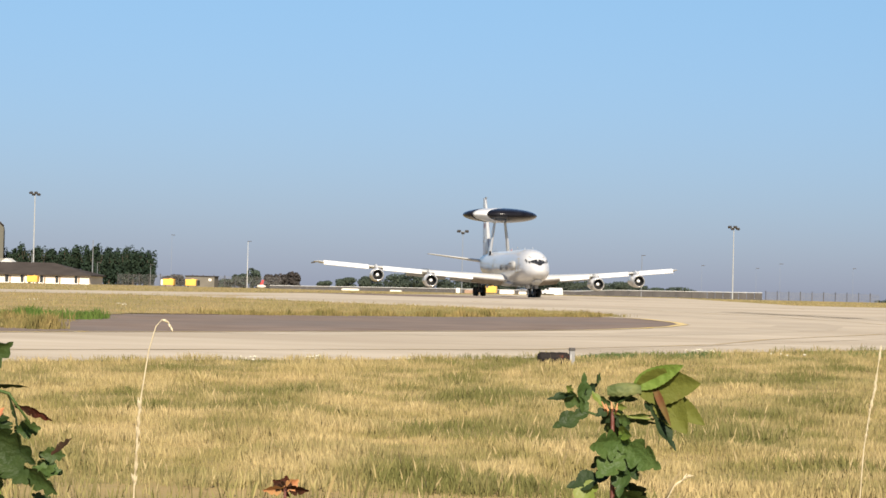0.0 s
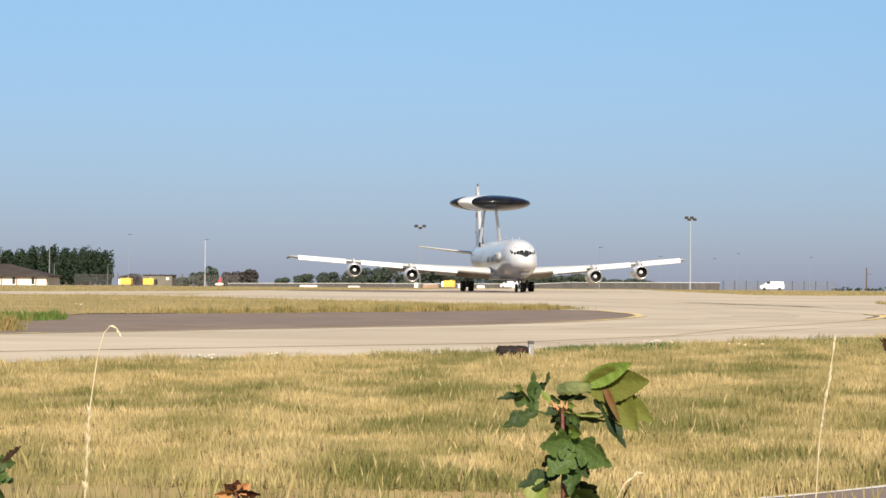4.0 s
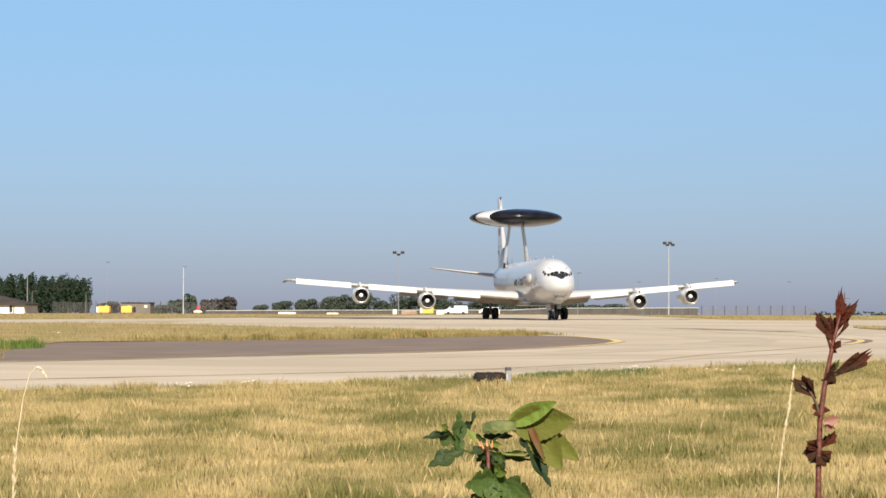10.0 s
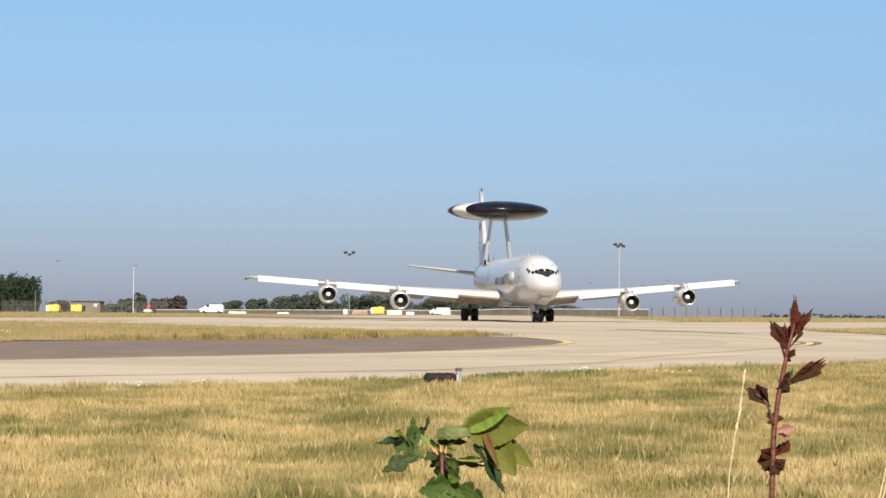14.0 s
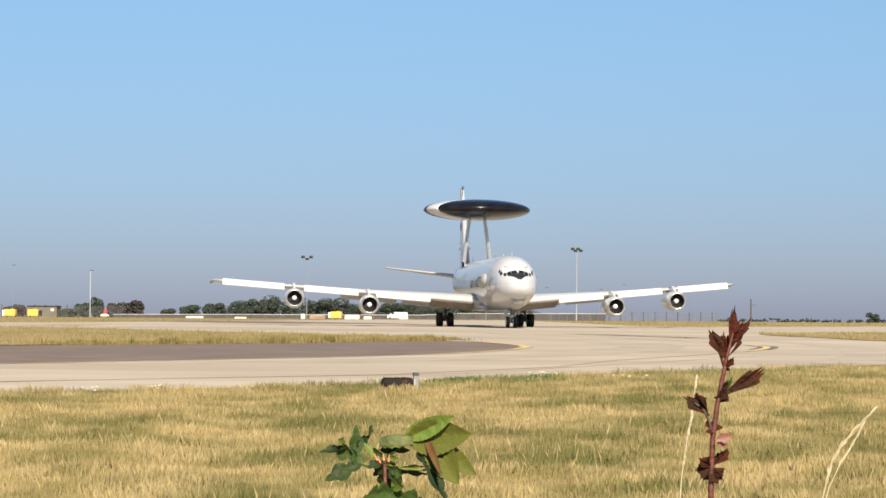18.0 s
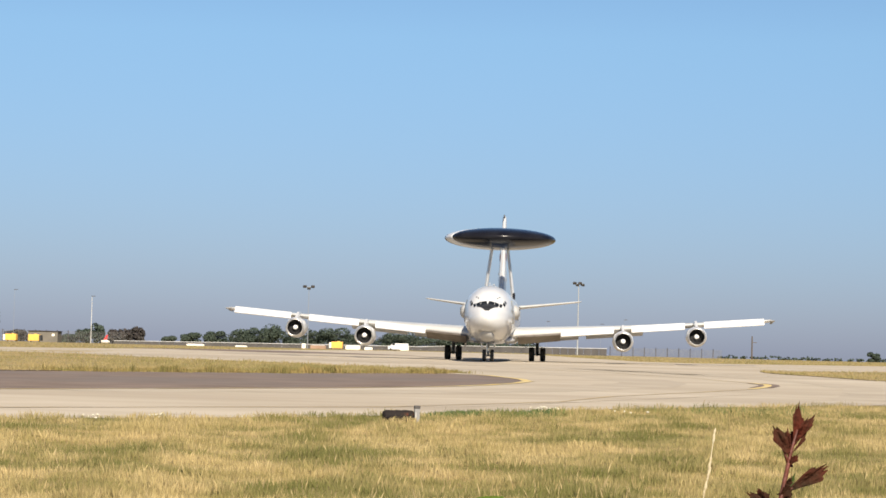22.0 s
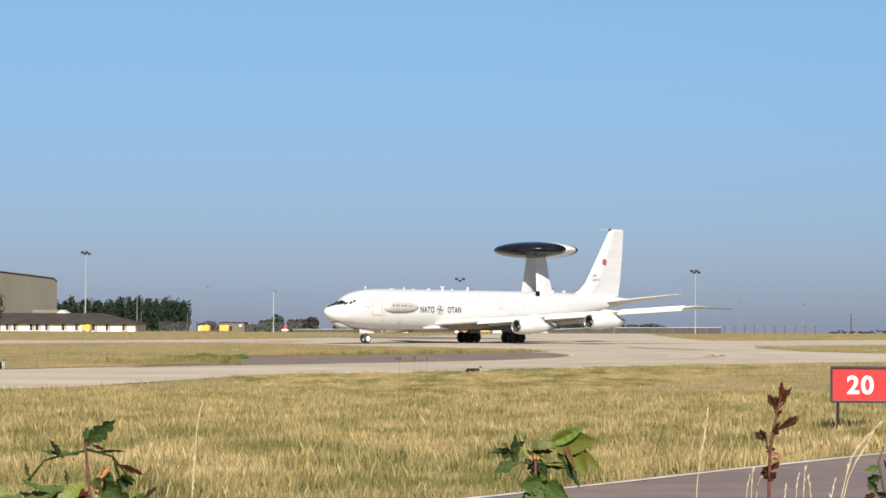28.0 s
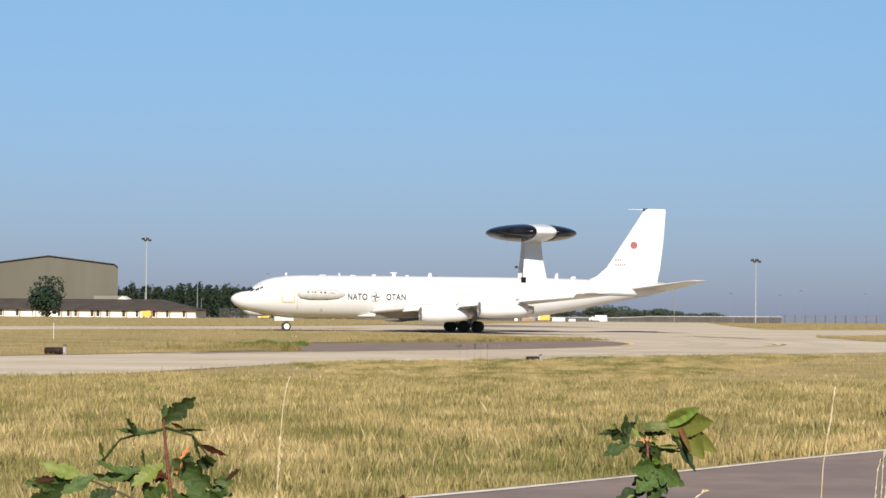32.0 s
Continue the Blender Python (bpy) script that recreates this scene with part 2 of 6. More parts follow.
M = dict(
    soil=mat("grass_ground", (0.24, 0.17, 0.065), 0.95, col2=(0.34, 0.245, 0.10), scale=0.9, extra=((0.15, 0.14, 0.04), 0.16, 0.6), bump=0.6, bscale=9),
    blade=mat("dry_grass", (0.47, 0.37, 0.187), 0.8, col2=(0.30, 0.245, 0.10), scale=2.6, detail=8, extra=((0.115, 0.125, 0.036), 1.3, 0.86, 4), island=0.27, trans=0.3, stretch=(0.34, 0.26, 1), spec=0.15),
    longblade=mat("long_dry_grass", (0.47, 0.37, 0.187), 0.8, col2=(0.30, 0.245, 0.10), scale=2.6, detail=8, extra=((0.125, 0.132, 0.038), 1.4, 0.86, 4), island=0.50, trans=0.3, stretch=(0.34, 0.26, 1), spec=0.15),
    isleblade=mat("mown_grass", (0.315, 0.245, 0.125), 0.85, col2=(0.215, 0.18, 0.08), scale=1.1, detail=6, extra=((0.13, 0.13, 0.045), 0.5, 0.6), island=0.3, trans=0.2, stretch=(0.3, 0.3, 1), spec=0.1),
    green=mat("green_grass", (0.06, 0.10, 0.028), 0.8, col2=(0.12, 0.14, 0.04), scale=1.2, island=0.3, trans=0.25),
    weedgreen=mat("leafy_weed_green", (0.055, 0.11, 0.020), 0.8, col2=(0.10, 0.145, 0.035), scale=1.2, island=0.3, trans=0.25, spec=0.1),
    dryweed=mat("dead_weeds", (0.20, 0.15, 0.06), 0.9, col2=(0.11, 0.10, 0.035), scale=1.5, island=0.4, spec=0.1),
    seedhead=mat("pale_seed_heads", (0.46, 0.365, 0.20), 0.85, col2=(0.34, 0.26, 0.12), scale=1.2, island=0.3, trans=0.3, spec=0.1),
    concrete=mat("concrete", (0.405, 0.350, 0.275), 0.9, col2=(0.465, 0.407, 0.323), scale=0.35, spec=0.15, extra=((0.32, 0.27, 0.205), 0.06, 0.6), bump=0.15, bscale=25, stretch=(0.5, 1.6, 1)),
    wear=mat("rubbed_concrete", (0.36, 0.310, 0.243), 0.9, col2=(0.42, 0.366, 0.289), scale=0.5, spec=0.15, extra=((0.33, 0.285, 0.222), 0.12, 0.5), bump=0.15, bscale=25),
    asphalt=mat("old_asphalt", (0.155, 0.118, 0.095), 0.9, spec=0.15, col2=(0.20, 0.155, 0.128), scale=0.5, extra=((0.15, 0.13, 0.12), 0.09, 0.6), bump=0.2, bscale=30),
    road=mat("road_asphalt", (0.165, 0.128, 0.115), 0.9, spec=0.15, col2=(0.21, 0.165, 0.148), scale=1.5, extra=((0.14, 0.12, 0.12), 0.3, 0.5), bump=0.3, bscale=60),
    yellow=mat("yellow_line_paint", (0.62, 0.44, 0.10), 0.8, col2=(0.5, 0.42, 0.26), scale=2.0),
    wornyellow=mat("worn_yellow_paint", (0.37, 0.285, 0.15), 0.85, col2=(0.38, 0.31, 0.22), scale=0.7, spec=0.15),
    dark=mat("tar_joint", (0.23, 0.185, 0.13), 0.9, spec=0.1, col2=(0.33, 0.275, 0.20), scale=0.8),
    whiteline=mat("white_edge_paint", (0.62, 0.60, 0.55), 0.8, col2=(0.45, 0.42, 0.38), scale=3.0),
    skin=mat("aircraft_white", (0.560, 0.568, 0.575), 0.42, col2=(0.515, 0.522, 0.528), scale=0.35, coat=0.55, extra=((0.46, 0.465, 0.47), 1.1, 0.4), stretch=(0.25, 1, 2.5)),
    skin2=mat("aircraft_wing_grey", (0.52, 0.52, 0.50), 0.4, col2=(0.45, 0.45, 0.43), scale=0.6, coat=0.2, extra=((0.45, 0.45, 0.44), 2.0, 0.4)),
    slat=mat("bright_slat", (0.72, 0.72, 0.71), 0.35, col2=(0.65, 0.65, 0.64), scale=0.8),
    metal=mat("bare_metal", (0.62, 0.61, 0.59), 0.28, 0.9, col2=(0.5, 0.49, 0.47), scale=1.5),
    domeblack=mat("dome_black", (0.005, 0.005, 0.008), 0.2, col2=(0.012, 0.012, 0.015), scale=0.6, spec=0.18),
    black=mat("matt_black", (0.012, 0.012, 0.013), 0.5, col2=(0.03, 0.03, 0.03), scale=2),
    glass=mat("cockpit_glass", (0.012, 0.014, 0.016), 0.2, col2=(0.018, 0.02, 0.022), scale=1, spec=0.2),
    rubber=mat("tyre_rubber", (0.022, 0.021, 0.02), 0.85, col2=(0.045, 0.042, 0.04), scale=3),
    grey=mat("pod_grey", (0.40, 0.40, 0.39), 0.5, col2=(0.34, 0.34, 0.33), scale=1.5),
    seam=mat("door_seam_cream", (0.42, 0.35, 0.17), 0.5),
    red=mat("badge_red", (0.20, 0.05, 0.065), 0.5, col2=(0.30, 0.11, 0.12), scale=6),
    seam2=mat("registration_grey", (0.16, 0.16, 0.16), 0.5),
    # the brown ground mirrored in bare metal is put into this colour
    underside=mat("wing_ground_reflection", (0.13, 0.11, 0.09), 0.45, 0.3, col2=(0.19, 0.165, 0.14), scale=1.5),
    signred=mat("sign_red", (0.52, 0.025, 0.024), 0.45, col2=(0.46, 0.022, 0.022), scale=1.2),
    signyellow=mat("sign_yellow", (0.75, 0.50, 0.03), 0.45, col2=(0.68, 0.45, 0.03), scale=2.0),
    signwhite=mat("sign_white", (0.82, 0.82, 0.80), 0.4),
    # pole steel with distance haze in its colour, close to the sky behind
    haze=mat("hazed_grey_steel", (0.22, 0.24, 0.265), 0.7, 0.1, col2=(0.19, 0.21, 0.235), scale=1.5),
    polegrey=mat("pale_galvanised_pole", (0.34, 0.35, 0.35), 0.7, 0.1, col2=(0.29, 0.30, 0.30), scale=1.5),
    polepaint=mat("faded_pole_paint", (0.52, 0.52, 0.50), 0.6, col2=(0.44, 0.44, 0.42), scale=1.2),
    steel=mat("galvanised_steel", (0.26, 0.27, 0.28), 0.5, 0.5, col2=(0.20, 0.21, 0.22), scale=2),
    tree=mat("dark_tree_leaf", (0.030, 0.050, 0.036), 0.9, col2=(0.040, 0.060, 0.040), scale=0.15, island=0.2, spec=0.03, trans=0.35, extra=((0.042, 0.060, 0.032), 0.4, 0.4)),
    # far leaves, greyed and lightened: distance haze is put into the colour
    hedge=mat("hazed_tree_leaf", (0.060, 0.082, 0.066), 0.95, col2=(0.076, 0.094, 0.070), scale=0.1, island=0.15, spec=0.03, trans=0.35),
    copper=mat("brownish_leaf", (0.080, 0.070, 0.067), 0.95, col2=(0.065, 0.062, 0.057), scale=0.3, island=0.15, spec=0.03, trans=0.3),
    bark=mat("bark", (0.10, 0.075, 0.05), 0.9, col2=(0.06, 0.045, 0.03), scale=6),
    roof=mat("slate_roof", (0.042, 0.036, 0.033), 0.9, spec=0.1, col2=(0.056, 0.048, 0.044), scale=0.4, stretch=(1, 1, 4), bump=0.3, bscale=3),
    render_wall=mat("cream_render", (0.74, 0.66, 0.56), 0.9, col2=(0.66, 0.58, 0.48), scale=0.3),
    shedwall=mat("grey_brown_render", (0.15, 0.135, 0.11), 0.9, col2=(0.12, 0.11, 0.09), scale=0.6),
    brick=mat("brown_brick", (0.30, 0.20, 0.14), 0.9, col2=(0.24, 0.16, 0.11), scale=1.0),
    window=mat("dark_window", (0.03, 0.035, 0.04), 0.12),
    hangar=mat("olive_cladding", (0.104, 0.099, 0.080), 0.8, spec=0.2, col2=(0.118, 0.112, 0.090), scale=0.12, extra=((0.095, 0.088, 0.066), 0.03, 0.5), stretch=(3, 1, 0.6)),
    hangar2=mat("grey_cladding", (0.16, 0.15, 0.125), 0.8, col2=(0.18, 0.17, 0.14), scale=0.2),
    bin=mat("bright_yellow", (0.74, 0.42, 0.07), 0.6, col2=(0.64, 0.36, 0.07), scale=1),
    cream=mat("cream_steel", (0.74, 0.70, 0.60), 0.6, col2=(0.66, 0.61, 0.52), scale=1),
    fence=mat("fence_wire", (0.20, 0.20, 0.20), 0.7, 0.2, col2=(0.26, 0.26, 0.25), scale=1),
    blast=mat("blast_fence_steel", (0.066, 0.062, 0.060), 0.8, spec=0.15, col2=(0.090, 0.084, 0.080), scale=0.5, stretch=(1, 1, 0.3)),
    pipe=mat("pale_rail", (0.52, 0.52, 0.51), 0.6, col2=(0.42, 0.42, 0.41), scale=0.4),
    van=mat("white_car_paint", (0.80, 0.80, 0.79), 0.25, col2=(0.76, 0.76, 0.75), scale=1, coat=0.5),
    rust=mat("rusted_drum", (0.014, 0.011, 0.010), 0.8, col2=(0.15, 0.045, 0.02), scale=7, spec=0.2, thresh=(0.6, 0.78)),
    leaf=mat("green_leaf", (0.030, 0.055, 0.014), 0.5, col2=(0.060, 0.092, 0.026), scale=40, bump=0.25, bscale=160, trans=0.2, rnd=0.45, spec=0.2),
    # for folded dark leaves, and for shade among the leaves put into colour
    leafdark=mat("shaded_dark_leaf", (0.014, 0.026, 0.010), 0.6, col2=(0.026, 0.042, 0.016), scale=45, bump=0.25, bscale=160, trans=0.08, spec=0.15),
    leafmid=mat("mid_green_leaf", (0.048, 0.085, 0.020), 0.5, col2=(0.075, 0.115, 0.03), scale=40, bump=0.3, bscale=140, trans=0.2, spec=0.25),
    leafolive=mat("olive_green_leaf", (0.12, 0.13, 0.026), 0.6, spec=0.12, col2=(0.19, 0.10, 0.035), scale=16, bump=0.2, bscale=160, trans=0.3, thresh=(0.58, 0.80)),
    leafroll=mat("downy_young_leaf", (0.075, 0.10, 0.033), 0.6, col2=(0.18, 0.195, 0.075), scale=55, trans=0.2, spec=0.2, bump=0.3, bscale=120, thresh=(0.42, 0.62)),
    leafpale=mat("pale_leaf", (0.15, 0.20, 0.035), 0.5, col2=(0.21, 0.24, 0.06), scale=60, trans=0.35, spec=0.3, bump=0.2, bscale=150),
    leafred=mat("reddening_leaf", (0.12, 0.10, 0.03), 0.6, spec=0.12, col2=(0.15, 0.062, 0.03), scale=22, bump=0.2, bscale=160, trans=0.3, thresh=(0.40, 0.62)),
    redstem=mat("red_stem", (0.125, 0.030, 0.018), 0.6, col2=(0.07, 0.024, 0.017), scale=60, bump=0.2, bscale=200),
    redleaf=mat("wilted_red_leaf", (0.074, 0.017, 0.010), 0.8, spec=0.1, col2=(0.034, 0.021, 0.012), scale=45, bump=0.4, bscale=150, trans=0.15),
    leafgreen=mat("bright_leaf", (0.13, 0.20, 0.033), 0.55, col2=(0.155, 0.22, 0.045), scale=40, bump=0.25, bscale=160, trans=0.25, spec=0.2),
    pinkleaf=mat("pink_dried_leaf", (0.27, 0.12, 0.09), 0.6, col2=(0.22, 0.08, 0.05), scale=60, trans=0.2),
    bud=mat("orange_bud", (0.38, 0.12, 0.05), 0.5, col2=(0.45, 0.24, 0.10), scale=80),
    straw=mat("straw_stalk", (0.50, 0.41, 0.25), 0.7, col2=(0.68, 0.6, 0.42), scale=50, trans=0.2),
    flower=mat("white_flower", (0.48, 0.45, 0.35), 0.8, col2=(0.58, 0.55, 0.44), scale=4),
    bird=mat("bird_feather", (0.03, 0.028, 0.026), 0.8, col2=(0.05, 0.045, 0.04), scale=10),
    wingred=mat("butterfly_red", (0.50, 0.045, 0.02), 0.8, col2=(0.012, 0.009, 0.008), scale=90, thresh=(0.46, 0.52), spec=0.05),
    bee=mat("bee_fur", (0.30, 0.17, 0.06), 0.9, col2=(0.03, 0.02, 0.015), scale=110, thresh=(0.48, 0.56)),
    beewing=mat("insect_wing", (0.12, 0.11, 0.10), 0.3, trans=0.5),
    lamp_glass=mat("landing_light", (0.8, 0.8, 0.78), 0.2),
)


# Builders
def terrain(x, y):
    return float(np.interp(y, (-400, -80, -44, -26, 0, 20, 35, 59, 107, 178, 270, 400, 500, 620, 900, 4000), (1.2, 1.2, 0.95, 0.84, 0.5, 0.25, 0.2, 0.37, 0.71, 1.2, 1.34, 1.4, 1.4, 1.4, 0.5, -25)))


def mesh(name, verts, faces, material, smooth=False):
    me = bpy.data.meshes.new(name)
    me.from_pydata([tuple(v) for v in verts], [], faces)
    for m in material if isinstance(material, (list, tuple)) else [material]:
        me.materials.append(m)
    if smooth:
        me.polygons.foreach_set("use_smooth", [True] * len(me.polygons))
    me.update()
    return me


def part(name, data, material=None, parent=None, label="", m=None, smooth=False):
    """One mesh object under a thing or a part; data is a bmesh or (verts, faces)."""
    if isinstance(data, tuple):
        me = mesh(name, data[0], data[1], material, smooth)
    else:
        me = bpy.data.meshes.new(name)
        data.to_mesh(me)
        data.free()
        me.materials.append(material)
        if smooth:
            me.polygons.foreach_set("use_smooth", [True] * len(me.polygons))
    ob = new(name, me)
    if parent:
        ob.parent = parent
    if m is not None:
        ob.matrix_basis = m
    if label:
        ob["label"] = label
    return ob


def thing(name, m, label, category, group="", kind=""):
    ob = new(name)
    ob.empty_display_size = 0.2
    ob.matrix_basis = m
    return tagged(ob, label, category, group, kind)


def box(sx, sy, sz, x=0, y=0, z=0, bevel=0.0):
    """A box with its base at z."""
    bm = bmesh.new()
    bmesh.ops.create_cube(bm, size=1, matrix=Matrix.Translation((x, y, z + sz / 2)) @ Matrix.Diagonal((sx, sy, sz, 1)))
    if bevel:
        bmesh.ops.bevel(bm, geom=bm.edges[:], offset=bevel, segments=2, affect="EDGES", profile=0.6)
    return bm


def tube(points, radii, n=8, cap=True):
    """A tube along points."""
    verts, faces = [], []
    pts = [Vector(p) for p in points]
    for i, p in enumerate(pts):
        d = (pts[min(i + 1, len(pts) - 1)] - pts[max(i - 1, 0)]).normalized()
        a = d.cross(Vector((0, 0, 1)) if abs(d.z) < 0.9 else Vector((0, 1, 0))).normalized()
        b = d.cross(a)
        r = radii[i] if isinstance(radii, (list, tuple)) else radii
        for k in range(n):
            w = 2 * math.pi * k / n
            verts.append(p + (a * math.cos(w) + b * math.sin(w)) * r)
    for i in range(len(pts) - 1):
        for k in range(n):
            faces.append((i * n + k, i * n + (k + 1) % n, (i + 1) * n + (k + 1) % n, (i + 1) * n + k))
    if cap:
        faces.append(tuple(range(n))[::-1])
        faces.append(tuple(range((len(pts) - 1) * n, len(pts) * n)))
    return verts, faces


def loft(rings, cap=True):
    n = len(rings[0])
    verts = [v for r in rings for v in r]
    faces = []
    for i in range(len(rings) - 1):
        for k in range(n):
            faces.append((i * n + k, i * n + (k + 1) % n, (i + 1) * n + (k + 1) % n, (i + 1) * n + k))
    if cap:
        faces.append(tuple(range(n))[::-1])
        faces.append(tuple(range((len(rings) - 1) * n, len(rings) * n)))
    return verts, faces


def lathe_x(profile, n=24, cap=False):
    """Round body about the x axis; profile of (x, r)."""
    return loft([[(x, r * math.cos(2 * math.pi * k / n), r * math.sin(2 * math.pi * k / n)) for k in range(n)] for x, r in profile], cap)


def joined(*pieces):
    verts, faces = [], []
    for v, f in pieces:
        o = len(verts)
        verts += list(v)
        faces += [tuple(i + o for i in q) for q in f]
    return verts, faces


def moved(piece, m):
    return [m @ Vector(v) for v in piece[0]], piece[1]


def bars(name, count, w, h, gap, material, parent, m):
    """A row of plain bars that stands for small lettering."""
    for i in range(count):
        part(name, box(w, 0.01, h, i * (w + gap)), material, parent, m=m)


def writing(text, size, material, parent, m, name="lettering", label=""):
    cu = bpy.data.curves.new(name, "FONT")
    cu.body, cu.size, cu.extrude, cu.space_character, cu.offset = text, size, 0.004, 1.12, size * 0.016
    cu.materials.append(material)
    ob = new(name, cu)
    ob.parent, ob.matrix_basis = parent, m
    if label:
        ob["label"] = label
    return ob


# Ground and pavements
def sheet(name, xs, span, material, lift, label, rows=40, kind="structure"):
    """A pavement between two edges given per x, draped on the ground."""
    verts, faces = [], []
    for x in xs:
        y0, y1 = span(x)
        for j in range(rows + 1):
            y = y0 + (y1 - y0) * j / rows
            verts.append((x, y, terrain(x, y) + lift))
    for i in range(len(xs) - 1):
        for j in range(rows):
            a = i * (rows + 1) + j
            faces.append((a, a + rows + 1, a + rows + 2, a + 1))
    return tagged(part(name, (verts, faces), material), label, "ground", kind=kind)


def line(name, pts, width, material, lift, label, wob=0.0):
    """A painted or tarred line draped on the pavement."""
    verts, faces = [], []
    P2 = []
    for (xa, ya), (xb, yb) in zip(pts, pts[1:]):
        k = max(1, int(math.hypot(xb - xa, yb - ya) / 2.5))
        P2 += [(xa + (xb - xa) * i / k, ya + (yb - ya) * i / k) for i in range(k)]
    P2.append(pts[-1])
    for i, (x, y) in enumerate(P2):
        xa, ya = P2[max(i - 1, 0)]
        xb, yb = P2[min(i + 1, len(P2) - 1)]
        d = math.hypot(xb - xa, yb - ya)
        nx, ny = -(yb - ya) / d, (xb - xa) / d
        w = width / 2 * (1 + wob * math.sin(i * 2.3) * math.sin(i * 0.7))
        for s in (-1, 1):
            verts.append((x + nx * w * s, y + ny * w * s, terrain(x, y + ny * w * s) + lift))
    for i in range(len(P2) - 1):
        faces.append((2 * i, 2 * i + 1, 2 * i + 3, 2 * i + 2))
    return tagged(part(name, (verts, faces), material), label, "line marking", kind="structure")


def fn(*pts):
    xs, ys = [p[0] for p in pts], [p[1] for p in pts]
    return lambda x: float(np.interp(x, xs, ys))


gx = sorted(set([-3500, -2000, -1200, -700, -400, 3500, 2000, 1200, 700, 400] + list(range(-250, 251, 10))))
gy = sorted(set([-400, -250, -150, -110] + list(range(-90, 200, 4)) + list(range(200, 500, 15)) + [500, 560, 650, 750, 900, 1200, 1700, 2500, 4000]))
gv = [(x, y, terrain(x, y)) for x in gx for y in gy]
gf = [(i * len(gy) + j, (i + 1) * len(gy) + j, (i + 1) * len(gy) + j + 1, i * len(gy) + j + 1) for i in range(len(gx) - 1) for j in range(len(gy) - 1)]
tagged(part("ground", (gv, gf), M["soil"], smooth=True), "flat airfield ground of dry straw-coloured grass", "ground", kind="structure")

near_edge = fn((-90, -200), (-24, -20), (-20, 5), (-18, 25), (-16.5, 40), (-15.2, 47.6), (-13.3, 49.9), (-9.3, 53.4), (-6.2, 56.3), (-3, 61), (0.2, 67), (4.7, 73.5), (8.3, 78), (20, 90), (60, 125))
far_edge = fn((-90, 152), (-58, 188), (-46, 225), (-40, 300), (-36, 460), (-10, 470), (0, 300), (6, 226), (11, 221), (32, 255), (60, 290))
xs_all = [-90 + i * 1.5 for i in range(101)]
sheet("taxiway", xs_all, lambda x: (near_edge(x), far_edge(x)), M["concrete"], 0.012, "pale weathered concrete taxiway sweeping round a bend", rows=150)
sh_near = fn((-90, 8), (-24, 65), (-20.3, 70.5), (-16, 75.3), (-11.6, 81.2), (-8.4, 85.2), (-5.6, 90.5), (-3.8, 95.5), (-2.8, 100), (-2.3, 104.5))
sh_far = fn((-90, 55), (-36, 88), (-26, 98), (-20, 104), (-13.4, 110), (-8, 118.5), (-6, 120), (-3.6, 114), (-2.3, 107.5))
sheet("shoulder", [-25.5 + 23.2 * i / 66 for i in range(67)], lambda x: (sh_near(x), sh_far(x)), M["asphalt"], 0.020, "dark grey-brown asphalt shoulder inside the taxiway bend", rows=12)
CORNER_X, CORNER_Y = (-90, -30, -26, -22.8), (-32, 58.5, 66.2, 73)
corner = fn(*zip(CORNER_X, CORNER_Y))
isl_far = fn((-90, 120), (-53.7, 160), (-43, 166), (-33, 160), (-24, 148), (-17.3, 142), (-11, 134), (-6, 124))
isl_near = fn((-90, 58), (-36, 89), (-26, 98.3), (-20, 104.3), (-13.4, 110.3), (-8, 118.8), (-6, 122.8))
sheet("grass_island", [-90 + 84 * i / 140 for i in range(141)], lambda x: ((corner(x) if x < -25.3 else isl_near(x)), isl_far(x)), M["soil"], 0.042, "dry grass island between the taxiways", rows=14)
sheet("grass_corner", [-25.4 + 2.6 * i / 14 for i in range(15)], lambda x: (corner(x), 73.2 + (-22.8 - x) * 7.4), M["soil"], 0.045, "ragged dry grass corner beside the asphalt shoulder", rows=10)
ri_near = fn((12, 150), (13, 145), (14.1, 140.9), (16.3, 130), (24, 122), (60, 135))
ri_far = fn((12, 156), (21, 168), (60, 200))
sheet("grass_island_right", [12 + i for i in range(49)], lambda x: (ri_near(x), ri_far(x)), M["soil"], 0.042, "dry grass island beyond the bend", rows=8)
line("taxi_line", [(-60, 16), (-30, 42), (-11.8, 59.3), (-5.1, 65.2), (-0.5, 74.2), (1.3, 82.7), (5, 93), (7.6, 101), (8.7, 106.8), (8.9, 111), (8.2, 115), (6.5, 122), (2, 136), (-6, 150), (-16, 158), (-40, 168)], 0.2, M["wornyellow"], 0.021, "worn and stained taxiway centre line", 0.5)
line("taxi_paint_border", [(8.0, 103.5), (8.75, 108), (8.95, 111), (8.6, 114)], 0.95, M["asphalt"], 0.025, "black border painted round the yellow line")
line("taxi_paint", [(7.4, 100.5), (8.3, 105), (8.7, 108), (8.9, 111), (8.4, 115)], 0.34, M["yellow"], 0.029, "yellow painted centre line on the bend")
line("shoulder_line", [(-27, 61), (-24, 64.2), (-20.3, 69.8), (-16, 74.6), (-11.6, 80.5), (-8.4, 84.5), (-5.4, 90.0), (-3.5, 95.2), (-2.5, 100), (-2.0, 105), (-2.4, 109.5), (-3.5, 114.5), (-5.6, 121)], 0.4, M["wornyellow"], 0.0245, "worn yellow edge line round the shoulder", 0.6)
line("shoulder_paint", [(-4.5, 92.4), (-3.5, 95.2), (-2.5, 100), (-2.0, 105), (-2.4, 109.5), (-3.5, 114.5), (-4.2, 117)], 0.34, M["yellow"], 0.028, "yellow painted edge line round the shoulder tip", 0.5)
